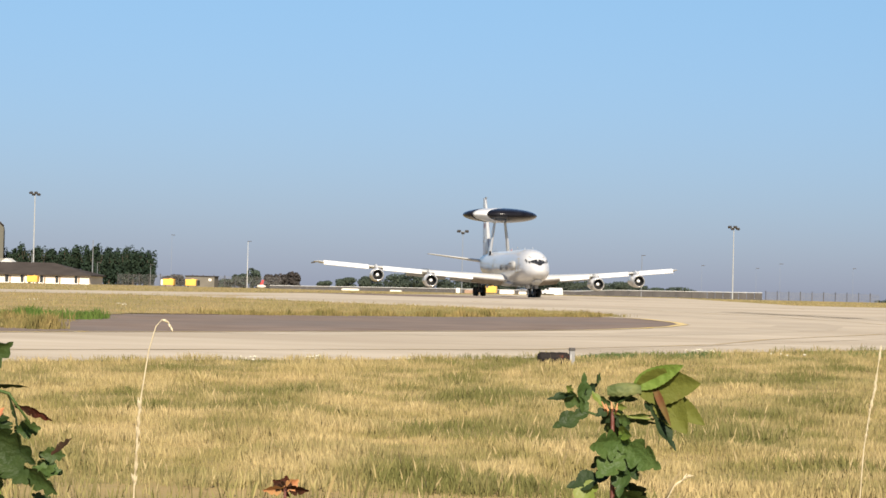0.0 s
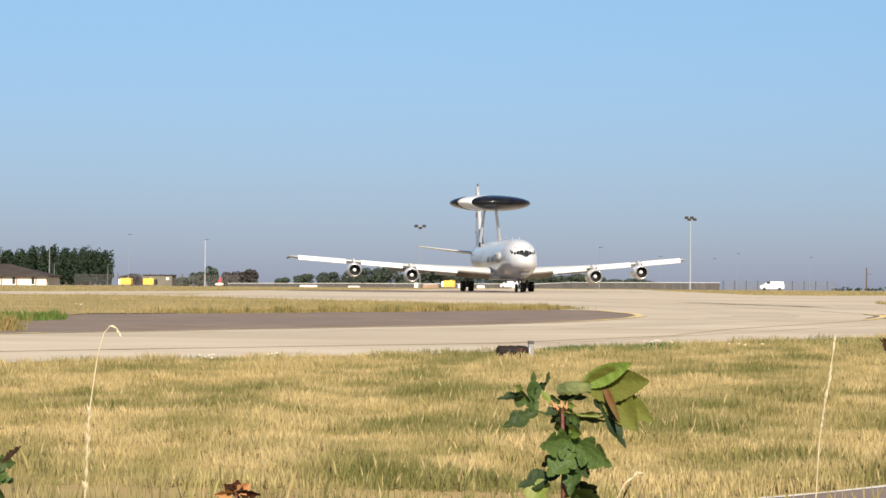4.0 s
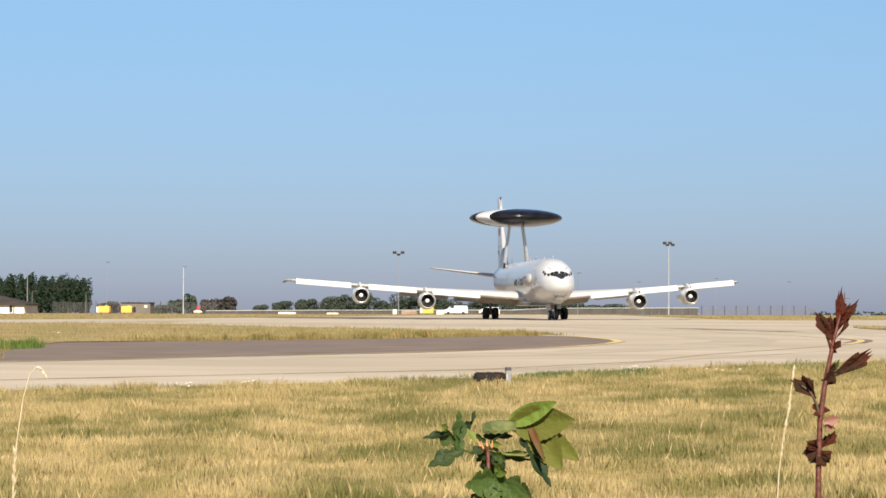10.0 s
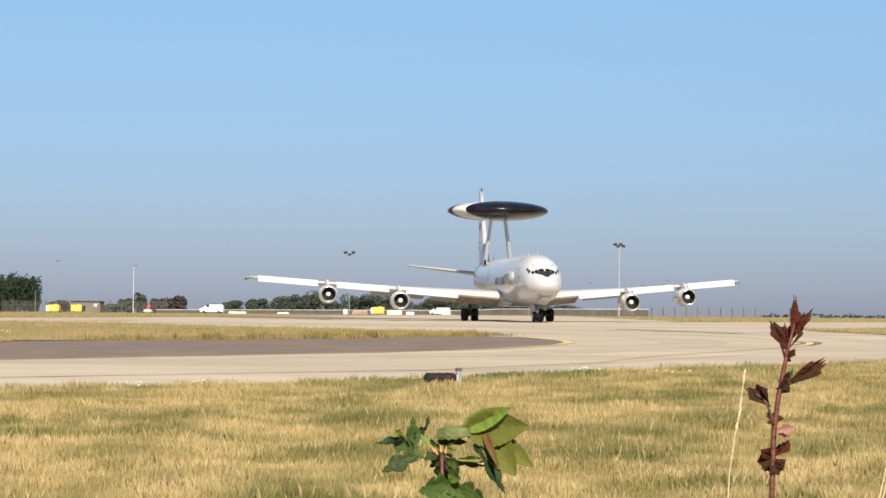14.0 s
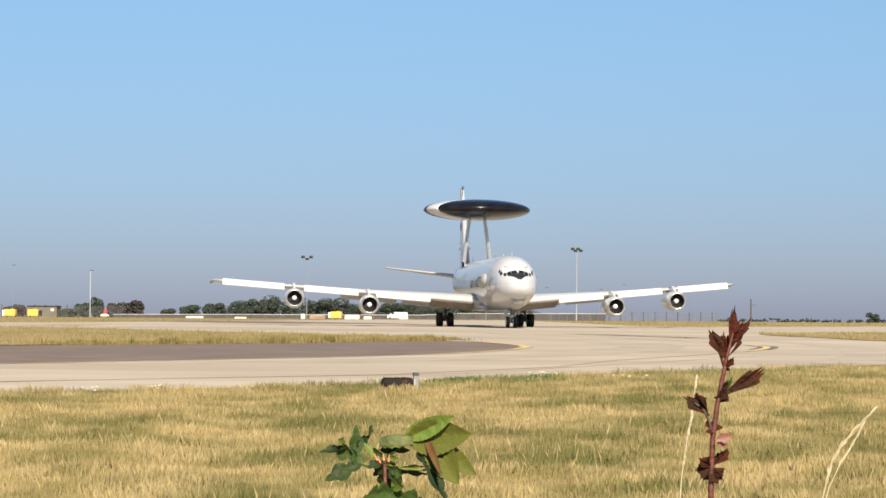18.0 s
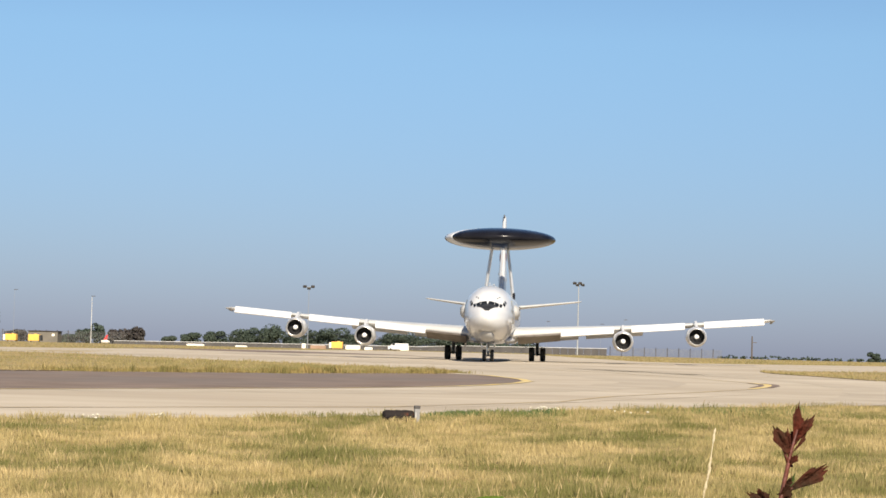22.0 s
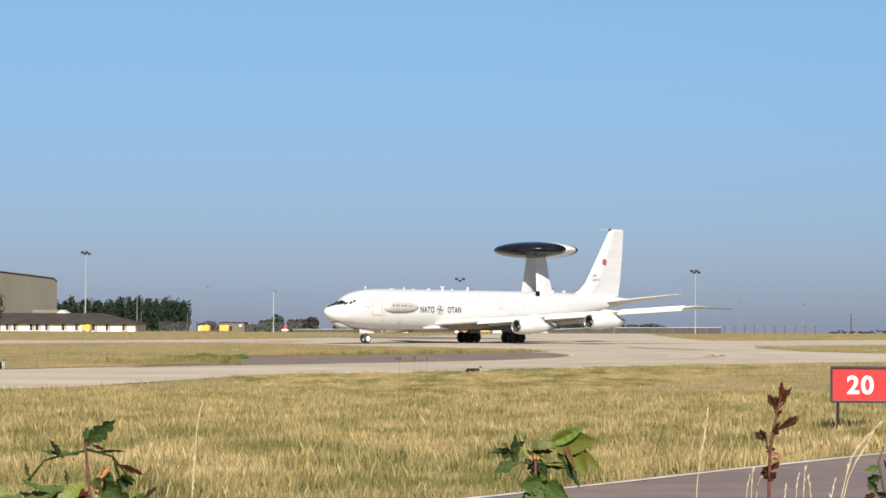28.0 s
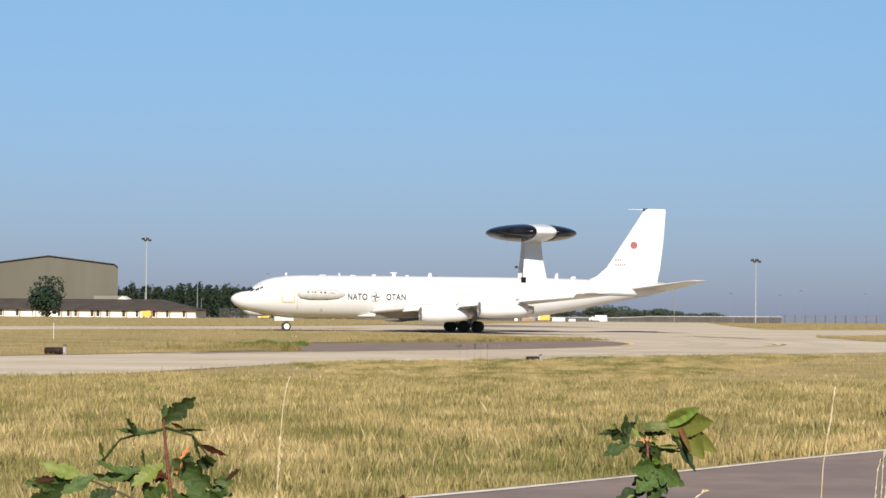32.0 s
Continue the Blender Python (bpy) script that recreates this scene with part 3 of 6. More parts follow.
line("shoulder_paint", [(-24.6, 63.4), (-22, 67.0), (-20.3, 69.7), (-19.4, 70.8)], 0.38, M["yellow"], 0.028, "yellow painted edge line at the grass corner", 0.5)
line("tar_seam", [(-14, 57), (-3, 66.8), (2, 79), (7, 91), (30, 108)], 0.07, M["dark"], 0.023, "dark tarred joint across the concrete", 0.8)
line("tar_seam", [(-40, 180), (-16, 170), (0, 176), (20, 190), (40, 215)], 0.25, M["dark"], 0.023, "dark tarred joint across the concrete", 0.5)
line("worn_track", [(-16, 74), (-8, 79), (-3, 86), (0, 93), (2.2, 100), (3.2, 105), (3.6, 109), (3.4, 113), (2.6, 117), (1.2, 121), (-1, 126), (-4, 132), (-9, 139)], 3.2, M["wear"], 0.0165, "darker worn wheel track round the concrete bend", 0.25)
line("worn_track", [(9, 80), (11, 90), (12.4, 100), (12.8, 108), (12.3, 116), (10.6, 125), (7, 136), (0, 150)], 2.2, M["wear"], 0.0165, "darker worn wheel track round the concrete bend", 0.3)
# worn concrete, with the taxiing aircraft's shadow put into the colour too
line("worn_track", [(-70, 176), (-40, 168), (-16, 161), (-4, 154), (4, 146), (9, 136)], 7.0, M["wear"], 0.0165, "darker band of wear and aircraft shadow along the far concrete", 0.3)
line("asphalt_patch", [(-42, 246), (-36, 250), (-30, 254), (-24, 257)], 44, M["asphalt"], 0.02, "dark brown asphalt patch on the apron", 0.12)
TRACK_X, TRACK_Y = (-40, -1.5, 7.3, 8.1, 10.0, 11.9, 24, 40), (-140, -66, -47.9, -46.0, -41.5, -37.2, -10, 28)
tr_far = fn(*zip(TRACK_X, TRACK_Y))
def strip_edge(x):
    return 19.3 + 0.9 * x + 0.18 * x * x


sheet("track_strip", [0.4 + i * 0.2 for i in range(17)], lambda x: (max(19.5, strip_edge(x) - 1.7), strip_edge(x)), M["road"], 0.015, "grey asphalt strip of track beside the verge", rows=6)
line("track_strip_line", [(0.4 + 0.4 * i, strip_edge(0.4 + 0.4 * i) - 0.08) for i in range(9)], 0.09, M["whiteline"], 0.02, "worn white edge line along the asphalt strip", 0.3)
sheet("perimeter_track", [-14 + i * 0.5 for i in range(99)], lambda x: (tr_far(x) - 16, tr_far(x)), M["road"], 0.015, "grey asphalt perimeter track with a white edge line", rows=14)
line("track_edge_line", [(x * 0.5, tr_far(x * 0.5) - 0.35) for x in range(-26, 70, 2)], 0.13, M["whiteline"], 0.022, "white painted edge line of the track", 0.3)


# The aircraft: nose at the origin, nose towards +x, wheels on z = 0
def ring(a, hw, zt, zb, n=28):
    zc, hz = (zt + zb) / 2, (zt - zb) / 2
    out = []
    for k in range(n):
        w = 2 * math.pi * k / n
        c, s = math.cos(w), math.sin(w)
        out.append((-a, hw * math.copysign(abs(c) ** 0.94, c), zc + hz * math.copysign(abs(s) ** 0.94, s)))
    return out


FUS = [(0.0, 0.03, 3.12, 3.04), (0.12, 0.30, 3.36, 2.78), (0.45, 0.62, 3.60, 2.45), (1.0, 0.96, 3.84, 2.14), (1.7, 1.24, 4.06, 1.92), (2.1, 1.36, 4.28, 1.83), (2.7, 1.48, 4.70, 1.71), (3.3, 1.58, 4.98, 1.60),
       (4.2, 1.70, 5.22, 1.47), (5.4, 1.81, 5.40, 1.36), (7.0, 1.87, 5.48, 1.28), (9, 1.88, 5.50, 1.26), (14, 1.88, 5.50, 1.26), (20, 1.88, 5.50, 1.26), (26, 1.88, 5.50, 1.28), (29, 1.87, 5.50, 1.42), (32, 1.80, 5.48, 1.78),
       (35, 1.60, 5.42, 2.30), (38, 1.25, 5.32, 2.95), (41, 0.86, 5.18, 3.55), (43.5, 0.48, 5.02, 4.05), (45.2, 0.2, 4.86, 4.45), (45.6, 0.05, 4.76, 4.6)]


def fus_at(a):
    xs = [f[0] for f in FUS]
    return tuple(float(np.interp(a, xs, [f[i] for f in FUS])) for i in (1, 2, 3))


def skin_point(a, ang, out=0.0):
    """A point on the fuselage: ang in degrees from the left side upwards."""
    hw, zt, zb = fus_at(a)
    c, s = math.cos(radians(ang)), math.sin(radians(ang))
    return Vector((-a, (hw + out) * math.copysign(abs(c) ** 0.94, c), (zt + zb) / 2 + ((zt - zb) / 2 + out) * math.copysign(abs(s) ** 0.94, s)))


def patch(a0, a1, g0, g1, out, na=8, ng=8, top=None, bottom=None):
    """A panel that follows the fuselage skin, between stations and angles (functions of the station allowed)."""
    verts, faces = [], []
    for i in range(na + 1):
        a = a0 + (a1 - a0) * i / na
        lo, hi = g0(a) if callable(g0) else g0, g1(a) if callable(g1) else g1
        for j in range(ng + 1):
            verts.append(skin_point(a, lo + (hi - lo) * j / ng, out))
    for i in range(na):
        for j in range(ng):
            q = i * (ng + 1) + j
            faces.append((q, q + 1, q + ng + 2, q + ng + 1))
    return verts, faces


def foil(sections, n=10):
    """A wing from sections (leading edge a, chord, y, z, thickness, twist)."""
    rings = []
    for a, ch, y, z, th, drop in sections:
        up = [(i / n) for i in range(n + 1)]
        prof = lambda u: 5 * th * (0.2969 * math.sqrt(u) - 0.126 * u - 0.3516 * u * u + 0.2843 * u ** 3 - 0.1015 * u ** 4)
        r = [(-(a + ch * u * u), y, z + ch * prof(u * u) - drop * u * u) for u in up]
        r += [(-(a + ch * u * u), y, z - ch * prof(u * u) * 0.75 - drop * u * u) for u in up[-2:0:-1]]
        rings.append(r)
    return loft(rings)


def le(y):
    return 14.0 + (abs(y) - 1.88) * 0.768


def te(y):
    y = abs(y)
    return 25.2 + (y - 1.88) * 0.06 if y < 9.6 else 25.66 + (y - 9.6) * 0.540


def wz(y):
    return 2.02 + (abs(y) - 1.88) * 0.086


def build_engine(y, a, z, plane):
    prof = [(0.05, 0.62), (0.0, 0.67), (-0.06, 0.71), (-0.5, 0.80), (-1.4, 0.82), (-1.9, 0.80), (-2.6, 0.70), (-3.8, 0.62), (-4.6, 0.50), (-4.62, 0.44)]
    cowl = part("engine", lathe_x(prof, 28), M["skin"], plane, "white jet engine cowling with a bare metal intake lip", pose(-a, y, z), True)
    part("intake_lip", lathe_x([(-0.05, 0.715), (0.02, 0.69), (0.065, 0.655), (0.04, 0.61), (-0.22, 0.60)], 28), M["metal"], cowl, "polished metal intake lip", None, True)
    part("intake_duct", lathe_x([(-0.18, 0.605), (-0.75, 0.60), (-0.76, 0.02)], 28), M["black"], cowl, "dark intake with fan", None, True)
    blades = []
    for k in range(16):
        w = 2 * math.pi * k / 16
        blades.append(moved(([(-0.62, -0.03, 0.16), (-0.66, 0.03, 0.16), (-0.70, 0.07, 0.54), (-0.60, -0.05, 0.54)], [(0, 1, 2, 3)]), Matrix.Rotation(w, 4, "X")))
    tagged(part("fan", joined(*blades), M["black"], cowl, "dark fan blades"), kind="stuff")
    part("spinner", lathe_x([(-0.30, 0.01), (-0.33, 0.10), (-0.42, 0.17), (-0.62, 0.20)], 16), M["signwhite"], cowl, "white fan spinner", None, True)
    part("exhaust", lathe_x([(-4.55, 0.43), (-4.9, 0.38), (-5.2, 0.32), (-5.2, 0.28)], 20), M["metal"], cowl, "dull metal exhaust nozzle", None, True)
    h = wz(y) - z
    py = [[(-0.55, -0.09, 0.74), (-0.55, 0.09, 0.74), (-2.7, 0.14, 0.62), (-4.2, 0.05, 0.5), (-4.2, -0.05, 0.5), (-2.7, -0.14, 0.62)],
          [(-2.3, -0.09, h + 0.28), (-2.3, 0.09, h + 0.28), (-3.4, 0.14, h + 0.2), (-5.8, 0.05, h), (-5.8, -0.05, h), (-3.4, -0.14, h + 0.2)]]
    part("pylon", loft(py), M["skin"], plane, "white engine pylon", pose(-a, y, z))


def build_aircraft():
    plane = thing("radar_aircraft", pose(0, 0, 0), "white four-engined radar aircraft with a black rotating dome, taxiing", "aircraft")
    part("fuselage", loft([ring(*f) for f in FUS]), M["skin"], plane, "glossy white fuselage", None, True)
    # nose: anti-glare panel, windscreens, chin radome
    part("antiglare_panel", patch(0.40, 1.64, lambda a: 90 - 12 - 25 * (a - 0.40) / 1.24, lambda a: 90 + 12 + 25 * (a - 0.40) / 1.24, 0.012, 8, 10), M["black"], plane, "matt black anti-glare panel", None, True)
    for s in (1, -1):
        for a0, a1, g0, g1 in ((1.62, 2.06, 70, 88.5), (1.63, 2.08, 54, 69), (1.80, 2.22, 43, 52)):
            gs = (g0, g1) if s > 0 else (180 - g1, 180 - g0)
            part("windscreen_pane", patch(a0, a1, gs[0], gs[1], 0.014, 4, 4), M["glass"], plane, "dark cockpit window")
        for a0, a1, g0, g1 in ((2.30, 2.64, 33, 43), (2.72, 3.02, 33, 41), (2.50, 2.60, 62, 66), (2.76, 2.88, 57, 61)):
            gs = (g0, g1) if s > 0 else (180 - g1, 180 - g0)
            part("side_window", patch(a0, a1, gs[0], gs[1], 0.014, 3, 3), M["glass"], plane, "dark cockpit side window")
    part("windscreen_frame", patch(1.80, 2.08, 87.5, 92.5, 0.02, 3, 2), M["skin"], plane)
    chin = [[(-(a), hw * math.cos(2 * math.pi * k / 16), z + hz * math.sin(2 * math.pi * k / 16)) for k in range(16)] for a, hw, z, hz in ((1.05, 0.05, 2.15, 0.05), (1.25, 0.34, 2.05, 0.24), (1.8, 0.5, 1.85, 0.36), (2.6, 0.5, 1.72, 0.34), (3.3, 0.36, 1.62, 0.2), (3.9, 0.1, 1.6, 0.08))]
    part("chin_radome", loft(chin), M["grey"], plane, "pale grey chin radome", None, True)
    part("chin_step", patch(1.05, 1.5, 238, 302, 0.02, 4, 6), M["grey"], plane)
    # side pods, doors, lettering
    for s in (1, -1):
        pod = [[(-a, s * (1.72 + d + hw * math.cos(2 * math.pi * k / 14)), 3.58 + 1.3 * hz * math.sin(2 * math.pi * k / 14)) for k in range(14)] for a, hw, hz, d in ((6.3, 0.06, 0.1, 0.05), (6.6, 0.30, 0.32, 0.05), (7.4, 0.46, 0.43, 0.02), (9.3, 0.46, 0.44, 0.0), (10.3, 0.38, 0.36, 0.0), (11.0, 0.2, 0.18, 0.0), (11.25, 0.04, 0.05, 0.0))]
        p = part("sensor_pod", loft(pod), M["grey"], plane, "grey canoe-shaped sensor pod on the fuselage side", None, True)
        for a in (7.35, 7.75, 8.05, 8.6, 9.0):
            part("pod_disc", lathe_x([(0.0, 0.01), (0.0, 0.10), (-0.03, 0.12)], 12), M["black"], p, "", pose(-a, s * 2.165, 3.76, 0, 0, 90 * s), False)
        part("pod_bar", box(0.7, 0.03, 0.05), M["black"], p, "", pose(-9.6, s * 2.13, 3.70))
        for a0, a1, g0, g1 in ((4.9, 6.0, -14, 26), (22.6, 23.2, 6, 28)):
            gs = (g0, g1) if s > 0 else (180 - g1, 180 - g0)
            d = part("door", patch(a0, a1, gs[0], gs[1], 0.012, 4, 8), M["skin"], plane, "white cabin door with a cream outline", None, True)
            for b0, b1, h0, h1 in ((a0 - 0.10, a0, gs[0], gs[1]), (a1, a1 + 0.10, gs[0], gs[1]), (a0, a1, gs[1], gs[1] + 2.6), (a0, a1, gs[0] - 2.6, gs[0])):
                part("door_seam", patch(b0, b1, h0, h1, 0.014, 3, 6), M["seam"], d)
        for k, (a, ang) in enumerate(((3.9, 6), (4.25, 2), (8.6, -40), (26.5, 8), (33.5, 6))):
            g = ang if s > 0 else 180 - ang
            part("port_hatch", patch(a, a + 0.22, g, g + (8 if s > 0 else -8), 0.013, 2, 2), M["grey"], plane)
        # narrow brown band from the pod's front edge down the skin
        part("drain_streak", patch(6.3, 6.36, -38 if s > 0 else 218, 4 if s > 0 else 176, 0.013, 1, 8), M["seam"], plane, "thin brown streak below the sensor pod")
        turn = pose(0, 0, 0, 90, 0, 180) if s > 0 else pose(0, 0, 0, 90, 0, 0)
        side = lambda a, z: Matrix.Translation((-a, s * 1.905, z)) @ turn @ Matrix.Diagonal((0.76, 1, 1, 1))
        writing("NATO", 0.86, M["black"], plane, side(11.25 if s > 0 else 17.1, 3.12), "lettering", "black lettering on the white fuselage")
        writing("OTAN", 0.86, M["black"], plane, side(15.1 if s > 0 else 13.25, 3.12), "lettering", "black lettering on the white fuselage")
        star = []
        for k in range(4):
            w = k * math.pi / 2
            star.append(moved(([(0, 0, 0), (0.13, 0, 0.13), (0.5, 0, 0), (0.13, 0, -0.01)], [(0, 1, 2, 3)]), Matrix.Rotation(w, 4, "Y")))
        part("compass_mark", joined(*star), M["domeblack"], plane, "dark four-pointed marking", pose(-14.05, s * 1.912, 3.42))
        part("compass_ring", moved(lathe_x([(0, 0.43), (0, 0.465)], 24), pose(0, 0, 0, 0, 0, 90)), M["seam2"], plane, "", pose(-14.05, s * 1.912, 3.42))
    # wings, with slats and flaps
    for s in (1, -1):
        ys = (1.0, 1.88, 5.5, 9.6, 14, 18.5, 21.7, 22.2)
        w = part("wing", foil([(le(y) if y > 1 else 13.3, te(y) - (le(y) if y > 1 else 13.3), s * y, wz(y), 0.115 if y < 10 else 0.10, 0.16 if y < 21.9 else 0.1) for y in ys][::s]), M["skin2"], plane, "pale grey swept wing", None, True)
        for y0, y1 in ((5.2, 9.3), (10.7, 15.0), (16.6, 21.7)):
            sec = [[(-(le(y) + 0.28), s * y, wz(y) + 0.20), (-(le(y) - 0.06), s * y, wz(y) + 0.10), (-(le(y) - 0.42), s * y, wz(y) - 0.30), (-(le(y) - 0.36), s * y, wz(y) - 0.36), (-(le(y) + 0.05), s * y, wz(y) - 0.02)] for y in (y0, y1)]
            part("leading_edge_flap", loft(sec), M["slat"], w, "bright white lowered leading edge flap")
        for y0, y1 in ((2.1, 6.6), (7.2, 11.8)):
            sec = [[(-(te(y) - 0.5), s * y, wz(y) - 0.05), (-(te(y) + 1.0), s * y, wz(y) - 0.55), (-(te(y) + 0.95), s * y, wz(y) - 0.6), (-(te(y) - 0.55), s * y, wz(y) - 0.32)] for y in (y0, y1)]
            part("flap", loft(sec), M["skin2"], w, "lowered grey trailing edge flap")
        # dark strip whose colour stands in for the ground reflected below the wing
        sec = [[(-(le(y) + 0.02), s * y, wz(y) - 0.08), (-(le(y) + 0.3), s * y, wz(y) - 0.10), (-(le(y) + 1.6), s * y, wz(y) - h), (-(le(y) + 1.5), s * y, wz(y) - h - 0.12), (-(le(y) - 0.05), s * y, wz(y) - 0.2)] for y, h in ((1.95, 0.62), (5.15, 0.55))]
        part("leading_edge_underside", loft(sec[::s]), M["underside"], w, "inner wing underside, coloured as bare metal reflecting brown ground")
        part("wing_tip", loft([[(-(le(22.2) + u), s * 22.2, wz(22.2) + h) for u, h in ((0.1, 0), (0.9, 0.14), (2.6, -0.1), (0.9, -0.12))], [(-(le(22.2) + u), s * 22.75, wz(22.2) + h) for u, h in ((1.2, 0.02), (1.7, 0.05), (2.7, -0.08), (1.7, -0.03))]][::s]), M["grey"], w, "grey wing tip")
        part("tip_probe", tube([(-(le(22.2) + 0.9), s * 22.3, wz(22.2)), (-(le(22.2) + 2.8), s * 22.6, wz(22.2) - 0.06), (-(le(22.2) + 4.6), s * 22.7, wz(22.2) - 0.12), (-(le(22.2) + 6.3), s * 22.75, wz(22.2) - 0.18)], [0.05, 0.13, 0.10, 0.02], 8), M["seam2"], w, "long dark probe trailing from the wing tip", None, True)
        part("wing_root_fairing", loft([[(-a, s * (1.0 + 0.95 * b * k), 1.5 + 0.55 * h * k) for b, h in ((0, -0.35), (0.7, -0.25), (1.05, 0.3), (0.8, 0.75), (0, 1.0))] for a, k in ((12.4, 0.15), (13.6, 0.6), (15.5, 0.95), (20, 1.0), (24.5, 0.85), (27.5, 0.15))][::-s]), M["skin"], plane, "", None, True)
    for y, a, z in ((9.98, 17.0, 1.72), (15.85, 21.45, 2.24)):
        for s in (1, -1):
            build_engine(y * s, a, z, plane)
    # tail
    rings = []
    for a0, ch, z, th in ((35.6, 7.7, 5.1, 0.25), (37.0, 6.4, 5.75, 0.32), (38.0, 5.6, 6.6, 0.36), (40.0, 3.95, 9.6, 0.26), (41.85, 2.3, 12.4, 0.18), (42.0, 2.1, 12.6, 0.08)):
        rings.append([(-(a0 + ch * u), th * h, z) for u, h in ((0, 0), (0.06, 0.6), (0.3, 1), (0.65, 0.525), (1, 0.05), (1, -0.05), (0.65, -0.525), (0.3, -1), (0.06, -0.6))])
    f = part("fin", loft(rings), M["skin"], plane, "tall white tail fin")
    part("fin_probe", moved(lathe_x([(0, 0.015), (1.4, 0.04), (1.5, 0.06)], 8), pose(-41.7, 0, 12.52, 0, 0, 180) @ pose(-1.5, 0, 0)), M["skin"], f, "thin probe at the fin tip")
    part("fin_tip_fairing", box(0.5, 0.14, 0.28, 0, 0, 0, 0.04), M["black"], f, "small black fairing at the fin tip", pose(-42.0, 0, 12.38))
    for s in (1, -1):
        part("badge", moved(lathe_x([(0, 0.01), (0, 0.36), (-0.01, 0.37)], 20), pose(0, 0, 0, 0, 0, 90 * s)), M["red"], f, "round red badge", pose(-40.75, s * 0.30, 8.9))
        bars("registration_bar", 3, 0.11, 0.22, 0.13, M["seam2"], f, pose(-39.35 - (0 if s > 0 else 1.2), s * 0.355, 7.3))
        bars("registration_bar", 5, 0.1, 0.24, 0.13, M["seam2"], f, pose(-39.8 - (0 if s > 0 else 1.2), s * 0.372, 6.8))
    for s in (1, -1):
        t = part("tailplane", foil([(39.6, 4.9, s * 0.3, 4.42, 0.09, 0.05), (40.4, 4.4, s * 1.0, 4.5, 0.09, 0.05), (44.3, 2.0, s * 6.5, 5.22, 0.08, 0.03), (44.9, 1.5, s * 6.9, 5.28, 0.06, 0)][::s]), M["skin2"], plane, "grey swept tailplane", None, True)
    # radar dome and its two struts
    for s in (1, -1):
        st = part("dome_strut", loft([[(-(a + c * u), s * (y + t * h), z) for u, h in ((0, 0), (0.15, 1), (0.5, 1.1), (1, 0.1), (1, -0.1), (0.5, -1.1), (0.15, -1))] for a, c, y, z, t in ((29.0, 2.6, 1.2, 4.9, 0.14), (29.2, 1.95, 0.92, 7.2, 0.12), (29.3, 1.7, 0.62, 9.4, 0.11))][::s]), M["skin"], plane, "white leaning strut under the dome")
        part("strut_foot", box(0.5, 0.2, 0.55, 0, 0, 0, 0.05), M["domeblack"], st, "dark fairing at the foot", pose(-29.1, s * 1.26, 4.98))
    R, hz = 4.57, 0.90

    def slices(y0, y1, n, closed):
        rr = []
        for i in range(n + 1):
            y = y0 + (y1 - y0) * i / n
            k = math.sqrt(max(1e-5, 1 - (y / R) ** 2))
            rr.append([(R * k * math.cos(2 * math.pi * q / 48), y, hz * k * math.sin(2 * math.pi * q / 48)) for q in range(48)])
        return loft(rr, closed)
    dome = part("rotodome", slices(-1.05, 1.05, 6, True), M["skin"], plane, "white centre band of the radar dome", pose(-30.13, 0, 9.97), True)
    for s in (1, -1):
        n = 14
        rr = []
        for i in range(n + 1):
            w = math.asin(1.05 / R) + (math.pi / 2 - math.asin(1.05 / R)) * i / n
            y = R * math.sin(w) * s
            k = math.cos(w) + 0.003
            rr.append([(R * k * math.cos(2 * math.pi * q / 48), y, hz * k * math.sin(2 * math.pi * q / 48)) for q in range(48)])
        part("radome", loft(rr[::s], True), M["domeblack"], dome, "black half of the radar dome", None, True)
    # undercarriage
    wheels = []
    for s in (1, -1):
        g = part("main_gear", joined(moved(tube([(0, 0, 0.5), (0, 0, 2.1)], 0.14, 10), pose(0, 0, 0)), tube([(0.72, 0, 0.52), (-0.72, 0, 0.52)], 0.10, 8), tube([(0.7, -0.45, 0.54), (0.7, 0.45, 0.54)], 0.07, 8), tube([(-0.7, -0.45, 0.54), (-0.7, 0.45, 0.54)], 0.07, 8), tube([(0.1, 0, 1.1), (1.0, 0, 2.1)], 0.06, 6), tube([(0, 0, 1.2), (0, -s * 1.4, 2.0)], 0.06, 6)), M["steel"], plane, "steel four-wheel main landing gear", pose(-23.3, s * 3.34, 0))
        part("gear_door", box(1.6, 0.05, 0.9, 0, 0, 0, 0.01), M["skin2"], g, "grey gear door", pose(0, -s * 0.9, 1.0, s * 12))
        for dx in (0.7, -0.7):
            for dy in (0.44, -0.44):
                wheels.append((part("wheel", moved(lathe_x([(-0.2, 0.02), (-0.16, 0.2), (-0.21, 0.34), (-0.2, 0.5), (-0.12, 0.56), (0.12, 0.56), (0.2, 0.5), (0.21, 0.34), (0.16, 0.2), (0.2, 0.02)], 20), pose(0, 0, 0, 0, 0, 90)), M["rubber"], g, "black tyre", pose(dx, dy, 0.56), True), 0.56))
    g = part("nose_gear", joined(tube([(0, 0, 0.42), (0.05, 0, 1.6)], 0.09, 10), tube([(0, -0.32, 0.42), (0, 0.32, 0.42)], 0.06, 8), tube([(0, 0, 0.8), (-0.9, 0, 1.45)], 0.05, 6)), M["steel"], plane, "steel twin-wheel nose gear", pose(-5.48, 0, 0))
    for s in (1, -1):
        part("gear_door", box(1.9, 0.04, 0.42, 0, 0, 0, 0.01), M["skin"], plane, "white nose gear door", pose(-5.2, s * 0.45, 0.98, s * -6))
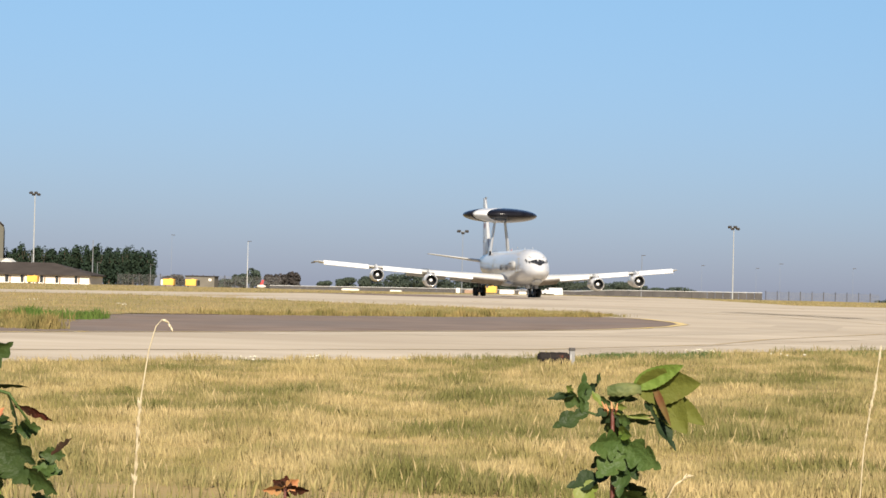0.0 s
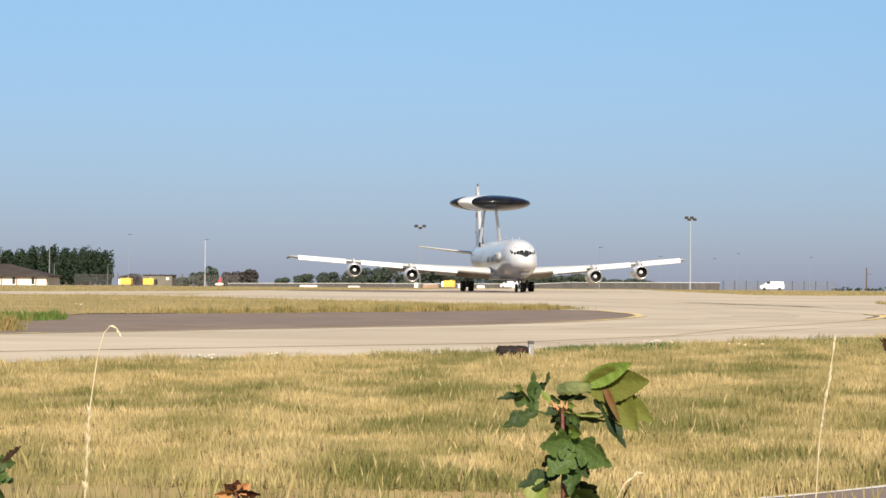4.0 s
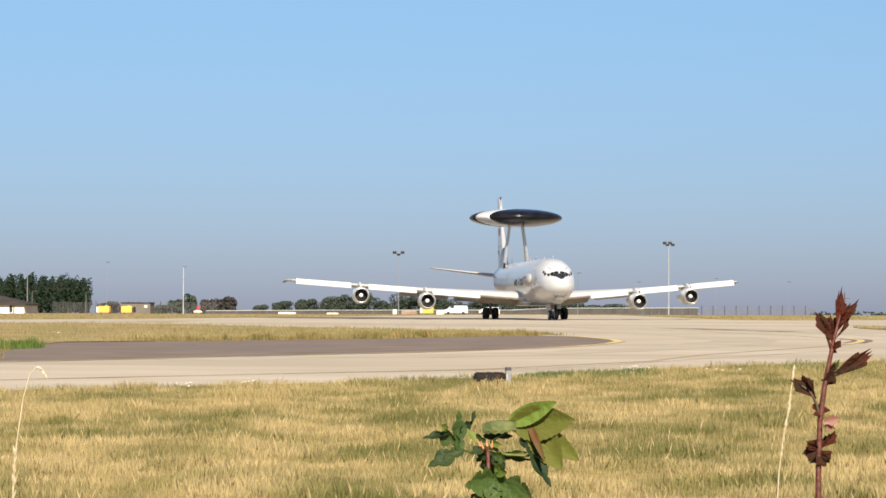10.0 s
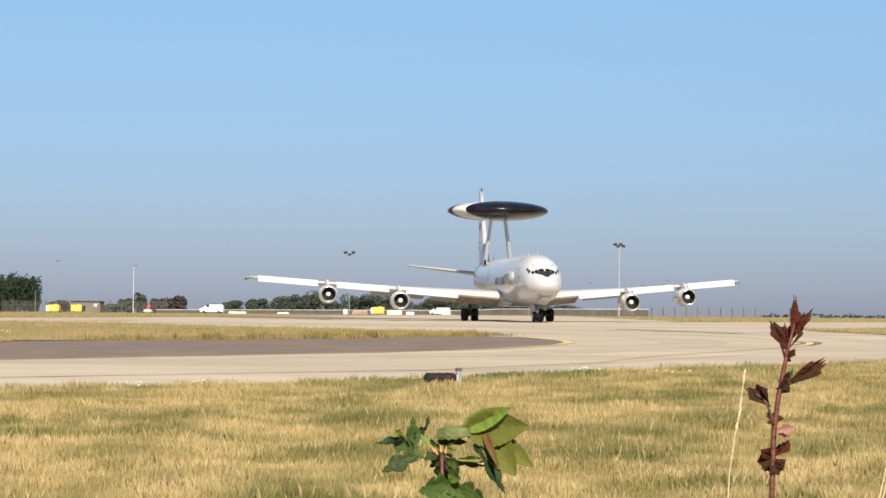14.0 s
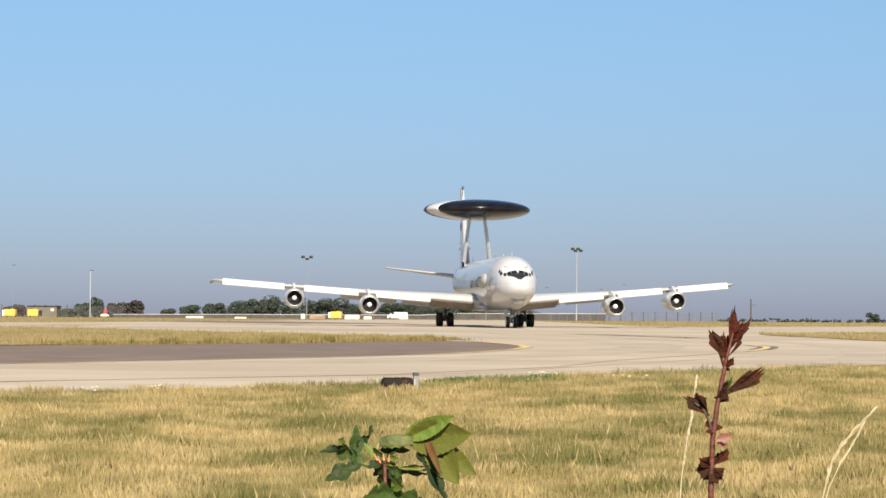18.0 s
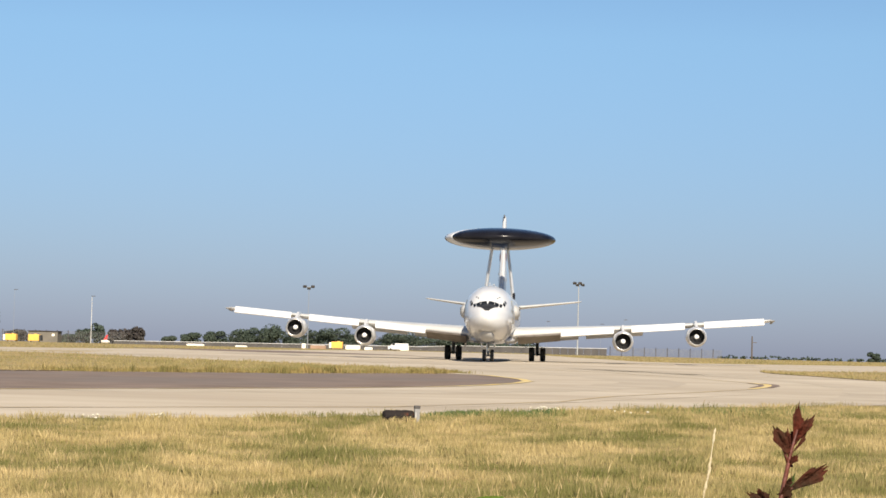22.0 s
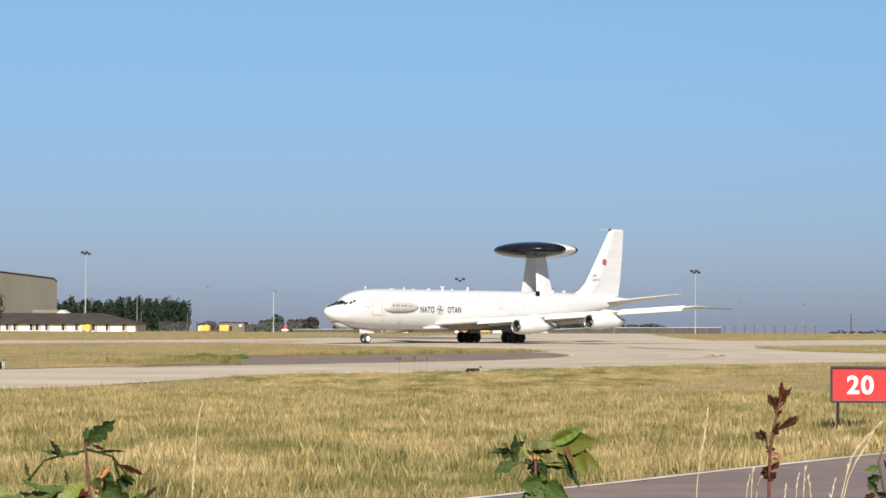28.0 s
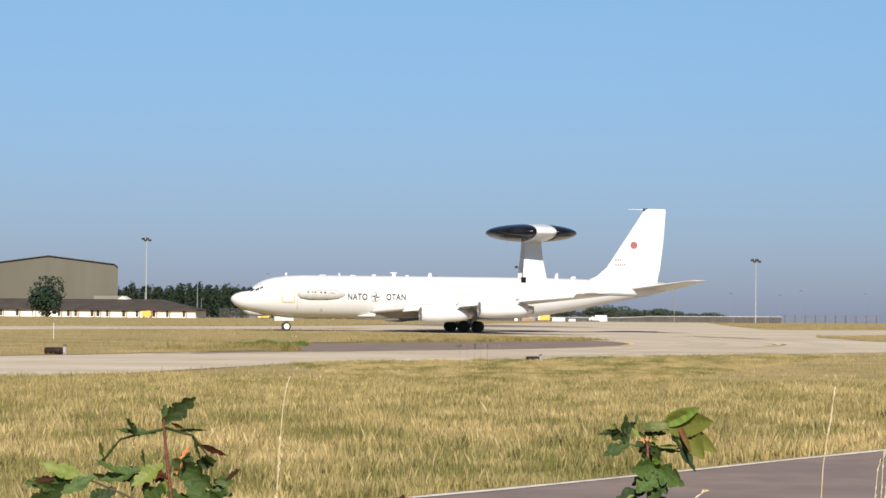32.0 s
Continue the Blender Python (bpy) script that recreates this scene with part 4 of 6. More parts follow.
        wh = part("wheel", moved(lathe_x([(-0.13, 0.21), (-0.13, 0.38), (-0.07, 0.43), (0.07, 0.43), (0.13, 0.38), (0.13, 0.21)], 20), pose(0, 0, 0, 0, 0, 90)), M["rubber"], g, "black tyre", pose(0, s * 0.28, 0.43), True)
        wheels.append((wh, 0.43))
        part("hub", moved(lathe_x([(-0.12, 0.02), (-0.135, 0.26), (0.135, 0.26), (0.12, 0.02)], 16), pose(0, 0, 0, 0, 0, 90)), M["signwhite"], g, "white wheel hub", pose(0, s * 0.28, 0.43))
    part("landing_light", lathe_x([(0.02, 0.02), (0.0, 0.1), (-0.08, 0.1)], 12), M["lamp_glass"], g, "", pose(0.14, 0, 0.85))
    # antennas and small fittings along the roof and belly
    for a, h, c in ((5.3, 0.26, 0.22), (8.5, 0.08, 0.9), (10.6, 0.26, 0.2), (11.6, 0.08, 0.8), (13.9, 0.16, 0.5), (17.3, 0.14, 0.4), (19.6, 0.38, 0.4), (32.6, 0.5, 0.35), (34.2, 0.2, 0.6)):
        part("blade_antenna", loft([[(-(a + u * c), t * 0.04, 5.46) for u, t in ((0, 0), (0.4, 1), (1, 0), (0.4, -1))], [(-(a + (0.35 + u * 0.6) * c), t * 0.02, 5.46 + h) for u, t in ((0, 0), (0.4, 1), (1, 0), (0.4, -1))]]), M["skin"], plane, "small white blade antenna")
    part("mast_antenna", joined(loft([[(-(16.0 + u * 0.4), t * 0.05, 5.45) for u, t in ((0, 0), (0.5, 1), (1, 0), (0.5, -1))], [(-(16.05 + u * 0.25), t * 0.03, 5.8) for u, t in ((0, 0), (0.5, 1), (1, 0), (0.5, -1))]]), moved(lathe_x([(-0.3, 0.02), (-0.25, 0.06), (0.3, 0.06), (0.4, 0.02)], 8), pose(-16.2, 0, 5.8))), M["skin"], plane, "white T-shaped antenna mast")
    part("beacon", lathe_x([(0.12, 0.01), (0.1, 0.09), (-0.1, 0.09), (-0.12, 0.01)], 10), M["red"], plane, "", pose(-20.5, 0, 5.55))
    return plane, dome, wheels


aircraft, rotodome, wheels = build_aircraft()


# The far side of the airfield: hut, hangar, masts, fences, trees
def at(az, y, z=None):
    x = y * math.tan(az)
    return x, y, terrain(x, y) if z is None else z


def build_hut():
    t = thing("hut", pose(-136.4, 500, terrain(0, 500) - 0.6), "long low hut with cream walls and a dark hipped slate roof", "building")
    L, Dp, eave, ridge = 62, 11, 2.55, 5.1
    part("wall", box(L, Dp, eave, -L / 2, Dp / 2, 0), M["render_wall"], t, "cream rendered wall")
    part("plinth", box(L + 0.1, 0.1, 0.85, -L / 2, -0.04, 0), M["signwhite"], t, "white plinth")
    o = 0.6
    part("roof", ([(o, -o, eave), (-L - o, -o, eave), (-L - o, Dp + o, eave), (o, Dp + o, eave), (-9.5, Dp / 2, ridge), (-L + 9.5, Dp / 2, ridge), (o, -o, eave - 0.25), (-L - o, -o, eave - 0.25), (-L - o, Dp + o, eave - 0.25), (o, Dp + o, eave - 0.25)],
                  [(0, 4, 5, 1), (1, 5, 2), (2, 5, 4, 3), (3, 4, 0), (0, 1, 7, 6), (3, 0, 6, 9), (6, 7, 8, 9)]), M["roof"], t, "dark slate hipped roof")
    rng = random.Random(4)
    x = -2.9
    while x > -L + 2:
        w = rng.choice((0.9, 1.0, 1.1))
        wd = part("window", box(w * 0.7, 0.12, 1.5, 0, 0, 0, 0.02), M["window"], t, "dark window", pose(x, -0.05, 0.74))
        part("frame", box(w + 0.16, 0.06, 0.08, 0, -0.03, -0.08), M["signwhite"], wd)
        part("post", box(0.3, 0.2, eave - 0.3, w / 2 + 0.2, -0.02, -0.85), M["brick"], wd, "brown brick pier")
        x -= rng.choice((1.9, 2.4, 4.2, 3.4, 1.5))
    part("door", box(1.0, 0.12, 2.05, 0, 0, 0, 0.02), M["signwhite"], t, "white door", pose(-41, -0.06, 0))
    part("gable", ([(-22, 5.4, 4.7), (-18, 5.4, 4.7), (-20.2, 5.4, 5.9), (-22, 9, 4.7), (-18, 9, 4.7), (-20.2, 9, 5.9)], [(0, 1, 2), (1, 4, 5, 2), (0, 2, 5, 3), (3, 5, 4)]), M["polepaint"], t, "small pale grey gabled vent")


def build_hangar():
    t = thing("hangar", pose(-165.2, 531, terrain(0, 531), 0, 0, 17), "large olive-brown clad aircraft hangar with a low pitched roof", "building")
    e, pk, W2, Dp = 13.7, 15.7, 40, 60
    prof = [(0, 0), (0, e - 0.8), (-0.9, e), (-18, pk), (-W2 + 1, e - 1.0), (-W2, e - 2), (-W2, 0)]
    n = len(prof)
    part("wall", ([(x, 0, z) for x, z in prof] + [(x, Dp, z) for x, z in prof], [tuple(range(n)), tuple(range(n, 2 * n))[::-1], (0, n, n + 1, 1), (n - 1, n - 2, 2 * n - 2, 2 * n - 1)]), M["hangar"], t, "olive corrugated cladding")
    part("roof", ([(x, y, z + 0.1) for y in (-0.4, Dp) for x, z in prof[1:-1]], [(i, i + 1, i + n - 1, i + n - 2) for i in range(n - 3)]), M["hangar2"], t, "grey-brown sheet roof")
    part("verge", joined(*[tube([(prof[i][0], -0.3, prof[i][1] + 0.05), (prof[i + 1][0], -0.3, prof[i + 1][1] + 0.05)], 0.14, 6) for i in range(1, n - 2)]), M["roof"], t, "dark verge trim")
    for k in range(1, 7):
        x = -6.0 * k
        part("cladding_rib", box(0.12, 0.08, float(np.interp(-x, (0, 18, 40), (e, pk, e - 1.5))) - 0.5, x, -0.04, 0), M["hangar"], t)
    part("vent", box(0.5, 0.5, 0.8, -6.5, 1, 14.3, 0.05), M["hangar2"], t, "small roof vent")
    part("annex", box(8.5, 6, 5.4, -2, -6, 0, 0.05), M["hangar2"], t, "lower grey-clad annex")
    part("annex", box(8.2, 5, 4.8, -10.5, -5, 0, 0.05), M["hangar"], t, "lower grey-clad annex")


def build_mast(x, y, h, heads, label, thick=0.15, paint="polegrey"):
    t = thing("floodlight_mast", pose(x, y, terrain(x, y)), label, "lamp post", "floodlight masts")
    part("pole", tube([(0, 0, 0), (0, 0, h * 0.5), (0, 0, h)], [thick * 1.3, thick, thick * 0.7], 8), M[paint], t, "galvanised steel pole")
    w = 0.85
    part("crossarm", joined(tube([(-w, 0, h), (w, 0, h)], 0.07, 6), tube([(0, -0.5, h - 0.05), (0, 0.5, h - 0.05)], 0.07, 6)), M["steel"], t)
    for k in range(heads):
        dx = -w + 2 * w * k / max(1, heads - 1)
        part("floodlight", box(0.72, 0.5, 0.42, 0, 0, -0.25, 0.06), M["bird"], t, "dark floodlight head", pose(dx, -0.25 + 0.2 * (k % 2), h + 0.15 - 0.35 * (k % 2), 30, 0, 20 * (k - 1)))
    return t


def build_lamp(x, y, h, mat_, label, r=0.09, head=True):
    t = thing("lamp_post", pose(x, y, terrain(x, y)), label, "lamp post", "lamp posts")
    part("pole", tube([(0, 0, 0), (0, 0, h)], [r * 1.3, r * 0.7], 8), mat_, t)
    if head:
        part("lantern", box(0.8, 0.3, 0.12, 0.3, 0, h, 0.04), M["blast"], t, "flat street lantern")


def crown(cx, cz, rx, rz, n, size, rng, ry=None, lobes=7):
    """Leaf clumps over a handful of uneven lobes."""
    lob = [(rng.uniform(-0.55, 0.55) * rx, rng.uniform(-0.5, 0.5) * (ry or rx), cz + rng.uniform(-0.7, 0.62) * rz, rng.uniform(0.34, 0.55)) for _ in range(lobes)]
    verts, faces = [], []
    for _ in range(n):
        lx, ly, lz, k = rng.choice(lob)
        d = Vector((rng.gauss(0, 1), rng.gauss(0, 1), rng.gauss(0, 1))).normalized() * rng.uniform(0.75, 1.05)
        p = Vector((cx + lx + d.x * rx * k, ly + d.y * (ry or rx) * k, lz + d.z * rz * k))
        u = Vector((rng.gauss(0, 1), rng.gauss(0, 1), rng.gauss(0, 1))).normalized()
        v = u.cross(d).normalized() if u.cross(d).length > 0.1 else Vector((0, 0, 1))
        s = size * rng.uniform(0.6, 1.4)
        o = len(verts)
        verts += [p - v * s - u * s * 0.5, p + v * s * 0.4 - u * s, p + v * s + u * s * 0.6, p - v * s * 0.5 + u * s]
        faces.append((o, o + 1, o + 2, o + 3))
    return verts, faces


def build_tree(x, y, h, w, material, label, seed, clumps=420, size=0.34, trunk=0.3, category="tree", lobes=7):
    rng = random.Random(seed)
    t = thing("tree", pose(x, y, terrain(x, y)), label, category)
    limbs = [tube([(0, 0, 0), (0.05 * w, 0, h * 0.35), (0, 0, h * 0.75)], [0.035 * h, 0.025 * h, 0.01 * h], 7)]
    for k in range(5):
        a = rng.uniform(0, 6.28)
        limbs.append(tube([(0, 0, h * rng.uniform(0.25, 0.5)), (math.cos(a) * w * 0.18, math.sin(a) * w * 0.18, h * 0.55), (math.cos(a) * w * 0.36, math.sin(a) * w * 0.36, h * rng.uniform(0.6, 0.85))], [0.014 * h, 0.009 * h, 0.004 * h], 5))
    part("trunk", joined(*limbs), M["bark"], t, "dark trunk with limbs")
    lo = trunk * h
    part("crown", crown(0, (h + lo) / 2, w / 2, (h - lo) / 2, clumps, size, rng, None, lobes), material, t, "dense leafy crown")
    return t


build_hut()
build_hangar()
build_mast(-151.2, 508, 19.6, 4, "tall steel floodlight mast beside the hut")
build_mast(*at(-0.1115, 500)[:2], 12.9, 3, "tall steel floodlight mast behind the blast fence", 0.07, "haze")
build_mast(*at(0.0012, 500)[:2], 14.9, 4, "tall steel floodlight mast beyond the apron", 0.12)
build_lamp(-139.0, 512, 9.7, M["steel"], "slim grey pole before the pines", 0.11, False)
build_lamp(-119.7, 505, 11.0, M["haze"], "slim street lamp behind the yellow tanks", 0.035)
build_lamp(-137.9, 512, 4.8, M["steel"], "short grey street lamp before the pines", 0.06)
build_lamp(-127.9, 520, 4.6, M["steel"], "short grey street lamp at the edge of the pines", 0.06)
build_lamp(-99.9, 490, 9.7, M["polepaint"], "pale painted lamp post on the grass", 0.065)
build_lamp(*at(-0.0366, 470)[:2], 8.2, M["steel"], "slim grey lamp post by the fence", 0.07)
build_lamp(-6.1, 520, 7.1, M["haze"], "slim grey street lamp behind the blast fence", 0.022)
build_lamp(11.1, 540, 8.1, M["haze"], "slim grey street lamp beyond the apron", 0.022)
build_lamp(5.8, 540, 7.0, M["haze"], "slim grey street lamp beyond the fence", 0.022)
build_lamp(*at(-0.29, 505)[:2], 6.4, M["steel"], "slim grey street lamp beside the hut", 0.07)
build_lamp(27.2, 540, 7.4, M["haze"], "slim grey street lamp in the haze", 0.022)
fp = thing("utility_pole", pose(*at(0.0735, 520)), "dark weathered utility pole with a short arm", "pole")
part("pole", tube([(0, 0, 0), (0, 0, 5.0)], [0.17, 0.12], 8), M["bark"], fp)
part("arm", box(0.9, 0.1, 0.12, 0.6, 0, 3.6), M["bark"], fp)

# pine wood: rows of dark conifers
rng = random.Random(11)
for k in range(84):
    az, y = -0.2415 - k * 0.0021 + rng.uniform(-0.0006, 0.0006), 545 + rng.uniform(0, 14)
    hh = rng.uniform(8.0, 9.5) * (0.9 if k == 0 else 1)
    build_tree(y * math.tan(az), y, hh, rng.uniform(3.2, 4.2), M["tree"], "dark green pine in a dense wood", 100 + k, 1500, 0.20, 0.0, lobes=22)
for k, (xx, w, hh) in enumerate(((-92.7, 4.6, 2.0), (-87.6, 5.2, 2.4), (-82.4, 6.4, 3.1), (-76.6, 7.8, 3.8), (-72.0, 7.5, 4.2), (-67.9, 7.8, 4.2), (-64.8, 4.5, 3.3), (-60.0, 7.2, 3.7), (-55.1, 9.0, 4.0), (-49.0, 9.9, 3.8), (-42.8, 10.5, 3.8), (-36.6, 9.9, 3.5), (-30.8, 9.0, 3.3), (-25.0, 9.0, 3.0), (-19.4, 8.4, 2.6), (-14.3, 8.4, 2.4), (-9.1, 7.5, 2.1))):
    build_tree(xx, 540 + rng.uniform(0, 5), hh * (1.2 if k % 3 else 1.02), w * (1.08 if k % 2 else 0.98), M["hedge"], "round-headed tree in a hazy line behind the airfield", 300 + k, 2600, 0.15, 0.0, lobes=13)
for x, h, w, m_ in ((-124.0, 2.5, 6, "copper"), (-119.5, 2.3, 6, "copper"), (-115.4, 2.5, 5.5, "copper"), (-111.4, 2.1, 4.5, "hedge"), (-108.8, 3.0, 3.8, "hedge"), (-105.6, 4.3, 3.8, "hedge"), (-101.4, 3.1, 3.8, "copper"), (-98.8, 3.2, 4.0, "copper"), (-96.4, 3.9, 3.2, "copper")):
    build_tree(x, 525, h, w, M[m_], "low brownish bush behind the airfield" if m_ == "copper" else "small dark tree behind the airfield", int(400 + h * 10 + x), 1300, 0.20, 0.0, "bush" if m_ == "copper" else "tree", 14)
build_tree(69.5, 560, 2.2, 3.4, M["hedge"], "small round tree on the far field edge", 77, 900, 0.2, 0.0, lobes=12)
build_tree(-167.3, 478, 9.6, 11.5, M["tree"], "broad dark green tree in front of the hut", 71, 2600, 0.24, 0.03, lobes=22)
hv, hf = [], []
for k in range(60):
    v, f = crown(38 + k * 2.6, 0.25 + 0.15 * math.sin(k * 1.7), 1.9, 0.5, 40, 0.24, rng, 0.8, 4)
    o = len(hv)
    hv += v
    hf += [tuple(i + o for i in q) for q in f]
tagged(part("far_hedge", (hv, hf), M["hedge"], m=pose(0, 610, terrain(0, 610))), "low dark hedge along the far field edge", "hedge", kind="stuff")


# fences
def build_blast_fence():
    t = thing("blast_fence", pose(0, 500, terrain(0, 500)), "long dark steel fence with a pale top rail", "fence")
    x0, x1 = -97, 6.8
    height = fn((x0, 0.6), (-70, 0.78), (-32, 0.9), (-24, 1.3), (x1, 1.45))
    n = 64
    for i in range(n):
        xa = x0 + (x1 - x0) * i / n
        part("panel", box((x1 - x0) / n - 0.06, 0.12, height(xa), xa + 0.75, 0, 0), M["blast"], t)
    xs = (x0, -70, -32, -24, x1)
    part("rail", joined(tube([(x, -0.1, height(x) + 0.07) for x in xs], 0.065, 6), tube([(x, 0.1, 0.35) for x in xs], 0.05, 6)), M["pipe"], t, "pale top rail")


build_blast_fence()


def build_wire_fence(x0, x1, y, h, step, label):
    t = thing("wire_fence", pose(0, y, terrain(0, y)), label, "fence")
    n = int((x1 - x0) / step)
    for i in range(n + 1):
        part("post", tube([(x0 + i * step, 0, 0), (x0 + i * step, 0, h), (x0 + i * step, -0.2, h + 0.25)], 0.085, 5), M["blast"], t)
    wires = [tube([(x0, 0, h * k / 9), (x1, 0, h * k / 9)], 0.022, 3) for k in range(1, 10)]
    wires += [tube([(x0 + k * 0.35, 0, 0), (x0 + k * 0.35, 0, h)], 0.02, 3) for k in range(int((x1 - x0) / 0.35))]
    part("mesh", joined(*wires), M["fence"], t, "grey chain-link mesh")


build_wire_fence(7.5, 31, 505, 1.7, 2.4, "grey chain-link fence on slim posts")
build_wire_fence(-134, -97, 515, 2.4, 2.4, "grey chain-link fence before the pines")


def build_tank(x, y, flip, label):
    t = thing("fuel_tank", pose(x, y, terrain(x, y), 0, 0, 0), label, "tank", "yellow tanks")
    part("body", box(2.3, 1.7, 1.35, 0, 0, 0.22, 0.08), M["bin"], t, "bright yellow steel body")
    part("end_cap", box(0.45, 1.6, 1.15, 1.38 * flip, 0, 0.25, 0.06), M["cream"] if flip < 0 else M["black"], t)
    for dx in (-0.85, 0.85):
        part("foot", box(0.2, 1.5, 0.22, dx, 0, 0), M["steel"], t)
    part("hatch", box(0.5, 0.5, 0.12, 0.3, 0, 1.57, 0.03), M["bin"], t)


build_tank(-117.0, 492, -1, "bright yellow steel tank on skids by the fence")
build_tank(-112.4, 493, 1, "bright yellow steel tank with a dark end cap")
build_tank(-147.0, 494, -1, "yellow steel tank on the grass before the hut")
build_tank(*at(-0.0991, 490)[:2], -1, "bright yellow steel tank beside the blast fence")
sh = thing("shed", pose(-112.4, 500, terrain(0, 500)), "low grey-brown rendered shed with a flat roof", "building")
part("wall", box(6.3, 4, 2.25, 0.2, 2, 0), M["shedwall"], sh, "grey-brown rendered wall")
part("roof", box(6.6, 4.4, 0.15, 0.2, 2, 2.25, 0.02), M["roof"], sh)
part("window", box(0.6, 0.1, 0.5, 2.4, -0.02, 1.3), M["cream"], sh, "small pale window")
for az, w, h, m_, lab in ((-0.0925, 3.0, 0.8, "cream", "stack of cream blocks on the apron"), (-0.086, 1.6, 0.55, "cream", "pale crate on the apron"), (-0.107, 3.2, 0.7, "brick", "low orange-brown barrier on the apron"), (-0.113, 0.8, 1.0, "cream", "small white box on the apron"), (-0.158, 3.6, 0.36, "cream", "low white barrier on the grass"), (-0.139, 2.4, 0.26, "cream", "low white barrier on the grass"), (-0.071, 1.8, 0.6, "cream", "pale crate on the apron")):
    b = thing("barrier", pose(*at(az, 486)), lab, "barrier")
    part("block", box(w, 0.8, h, 0, 0, 0, 0.06), M[m_], b)
    part("cap", box(w * 0.86, 0.6, 0.07, 0, 0, h, 0.02), M["pipe"], b)
tf = thing("parked_jet_tail", pose(*at(-0.195, 520)), "red and white tail fin of a small parked jet", "aircraft")
part("tail_fin", loft([[(-0.5, -0.05, 0.8), (0.3, -0.05, 0.8), (0.3, 0.05, 0.8), (-0.5, 0.05, 0.8)], [(0.1, -0.03, 1.9), (0.5, -0.03, 1.9), (0.5, 0.03, 1.9), (0.1, 0.03, 1.9)]]), M["signred"], tf, "red tail fin")
part("body", lathe_x([(-1.2, 0.03), (-0.9, 0.3), (0.3, 0.4), (0.9, 0.15)], 12), M["cream"], tf, "", pose(0, 0, 0.4), True)


def build_van(label):
    t = thing("van", pose(-60, 470, terrain(0, 470)), label, "van", "service vans")
    body = [(-2.4, 0.35), (2.3, 0.35), (2.45, 0.9), (1.75, 1.15), (1.1, 1.70), (0.7, 1.8), (-2.25, 1.8), (-2.4, 1.0)]
    n = len(body)
    part("body", ([(x, -0.92, z) for x, z in body] + [(x, 0.92, z) for x, z in body], [tuple(range(n))] + [tuple(range(n, 2 * n))[::-1]] + [(i, n + i, n + (i + 1) % n, (i + 1) % n) for i in range(n)]), M["van"], t, "white van body")
    part("windscreen", box(0.05, 1.5, 0.75, 0, 0, 0, 0.01), M["window"], t, "dark windscreen", pose(1.72, 0, 1.2, 0, -38))
    for s in (-1, 1):
        part("side_window", box(0.75, 0.03, 0.5, 0.75, s * 0.925, 1.3, 0.01), M["window"], t)
    for dx in (-1.5, 1.55):
        for s in (-1, 1):
            part("wheel", moved(lathe_x([(-0.1, 0.02), (-0.11, 0.3), (-0.06, 0.34), (0.06, 0.34), (0.11, 0.3), (0.1, 0.02)], 14), pose(0, 0, 0, 0, 0, 90)), M["rubber"], t, "black tyre", pose(dx, s * 0.82, 0.34))
    return t


van = build_van("white service van driving along the far perimeter")
tagged(copy_thing(van, pose(*at(-0.0736, 488), 0, 0, 150) @ Matrix.Scale(0.85, 4)), "white service van parked on the apron")


# Taxiway-side things
def build_marker(x, y, turn, size=0.86):
    t = thing("drum_marker", pose(x, y, terrain(x, y), 0, 0, turn) @ Matrix.Scale(size, 4), "rusty black drum lying on the grass beside a grey post", "marker")
    part("drum", lathe_x([(-0.42, 0.02), (-0.42, 0.13), (-0.36, 0.165), (-0.1, 0.155), (-0.08, 0.17), (0.1, 0.155), (0.12, 0.17), (0.36, 0.155), (0.40, 0.13), (0.40, 0.02)], 16), M["rust"], t, "rusty black drum", pose(-0.12, 0, 0.19), True)
    p = part("post", box(0.14, 0.09, 0.43, 0.38, 0, 0.02, 0.01), M["fence"], t, "grey metal post")
    part("cap", box(0.16, 0.11, 0.09, 0.38, 0, 0.39, 0.02), M["blast"], p)
    part("stripe", box(0.02, 0.01, 0.16, 0.335, -0.05, 0.14), M["polepaint"], p, "pale stripe")


build_marker(-3.86, 54.2, 20)
build_marker(-31.5, 57.0, 12, 1.25)
wp = thing("marker_post", pose(-45.6, 100.8, terrain(0, 100.8)), "thin white marker post in the grass", "post")
part("post", box(0.045, 0.045, 1.3, 0, 0, 0, 0.01), M["polepaint"], wp)
part("cap", box(0.08, 0.08, 0.06, 0, 0, 1.3, 0.01), M["steel"], wp)


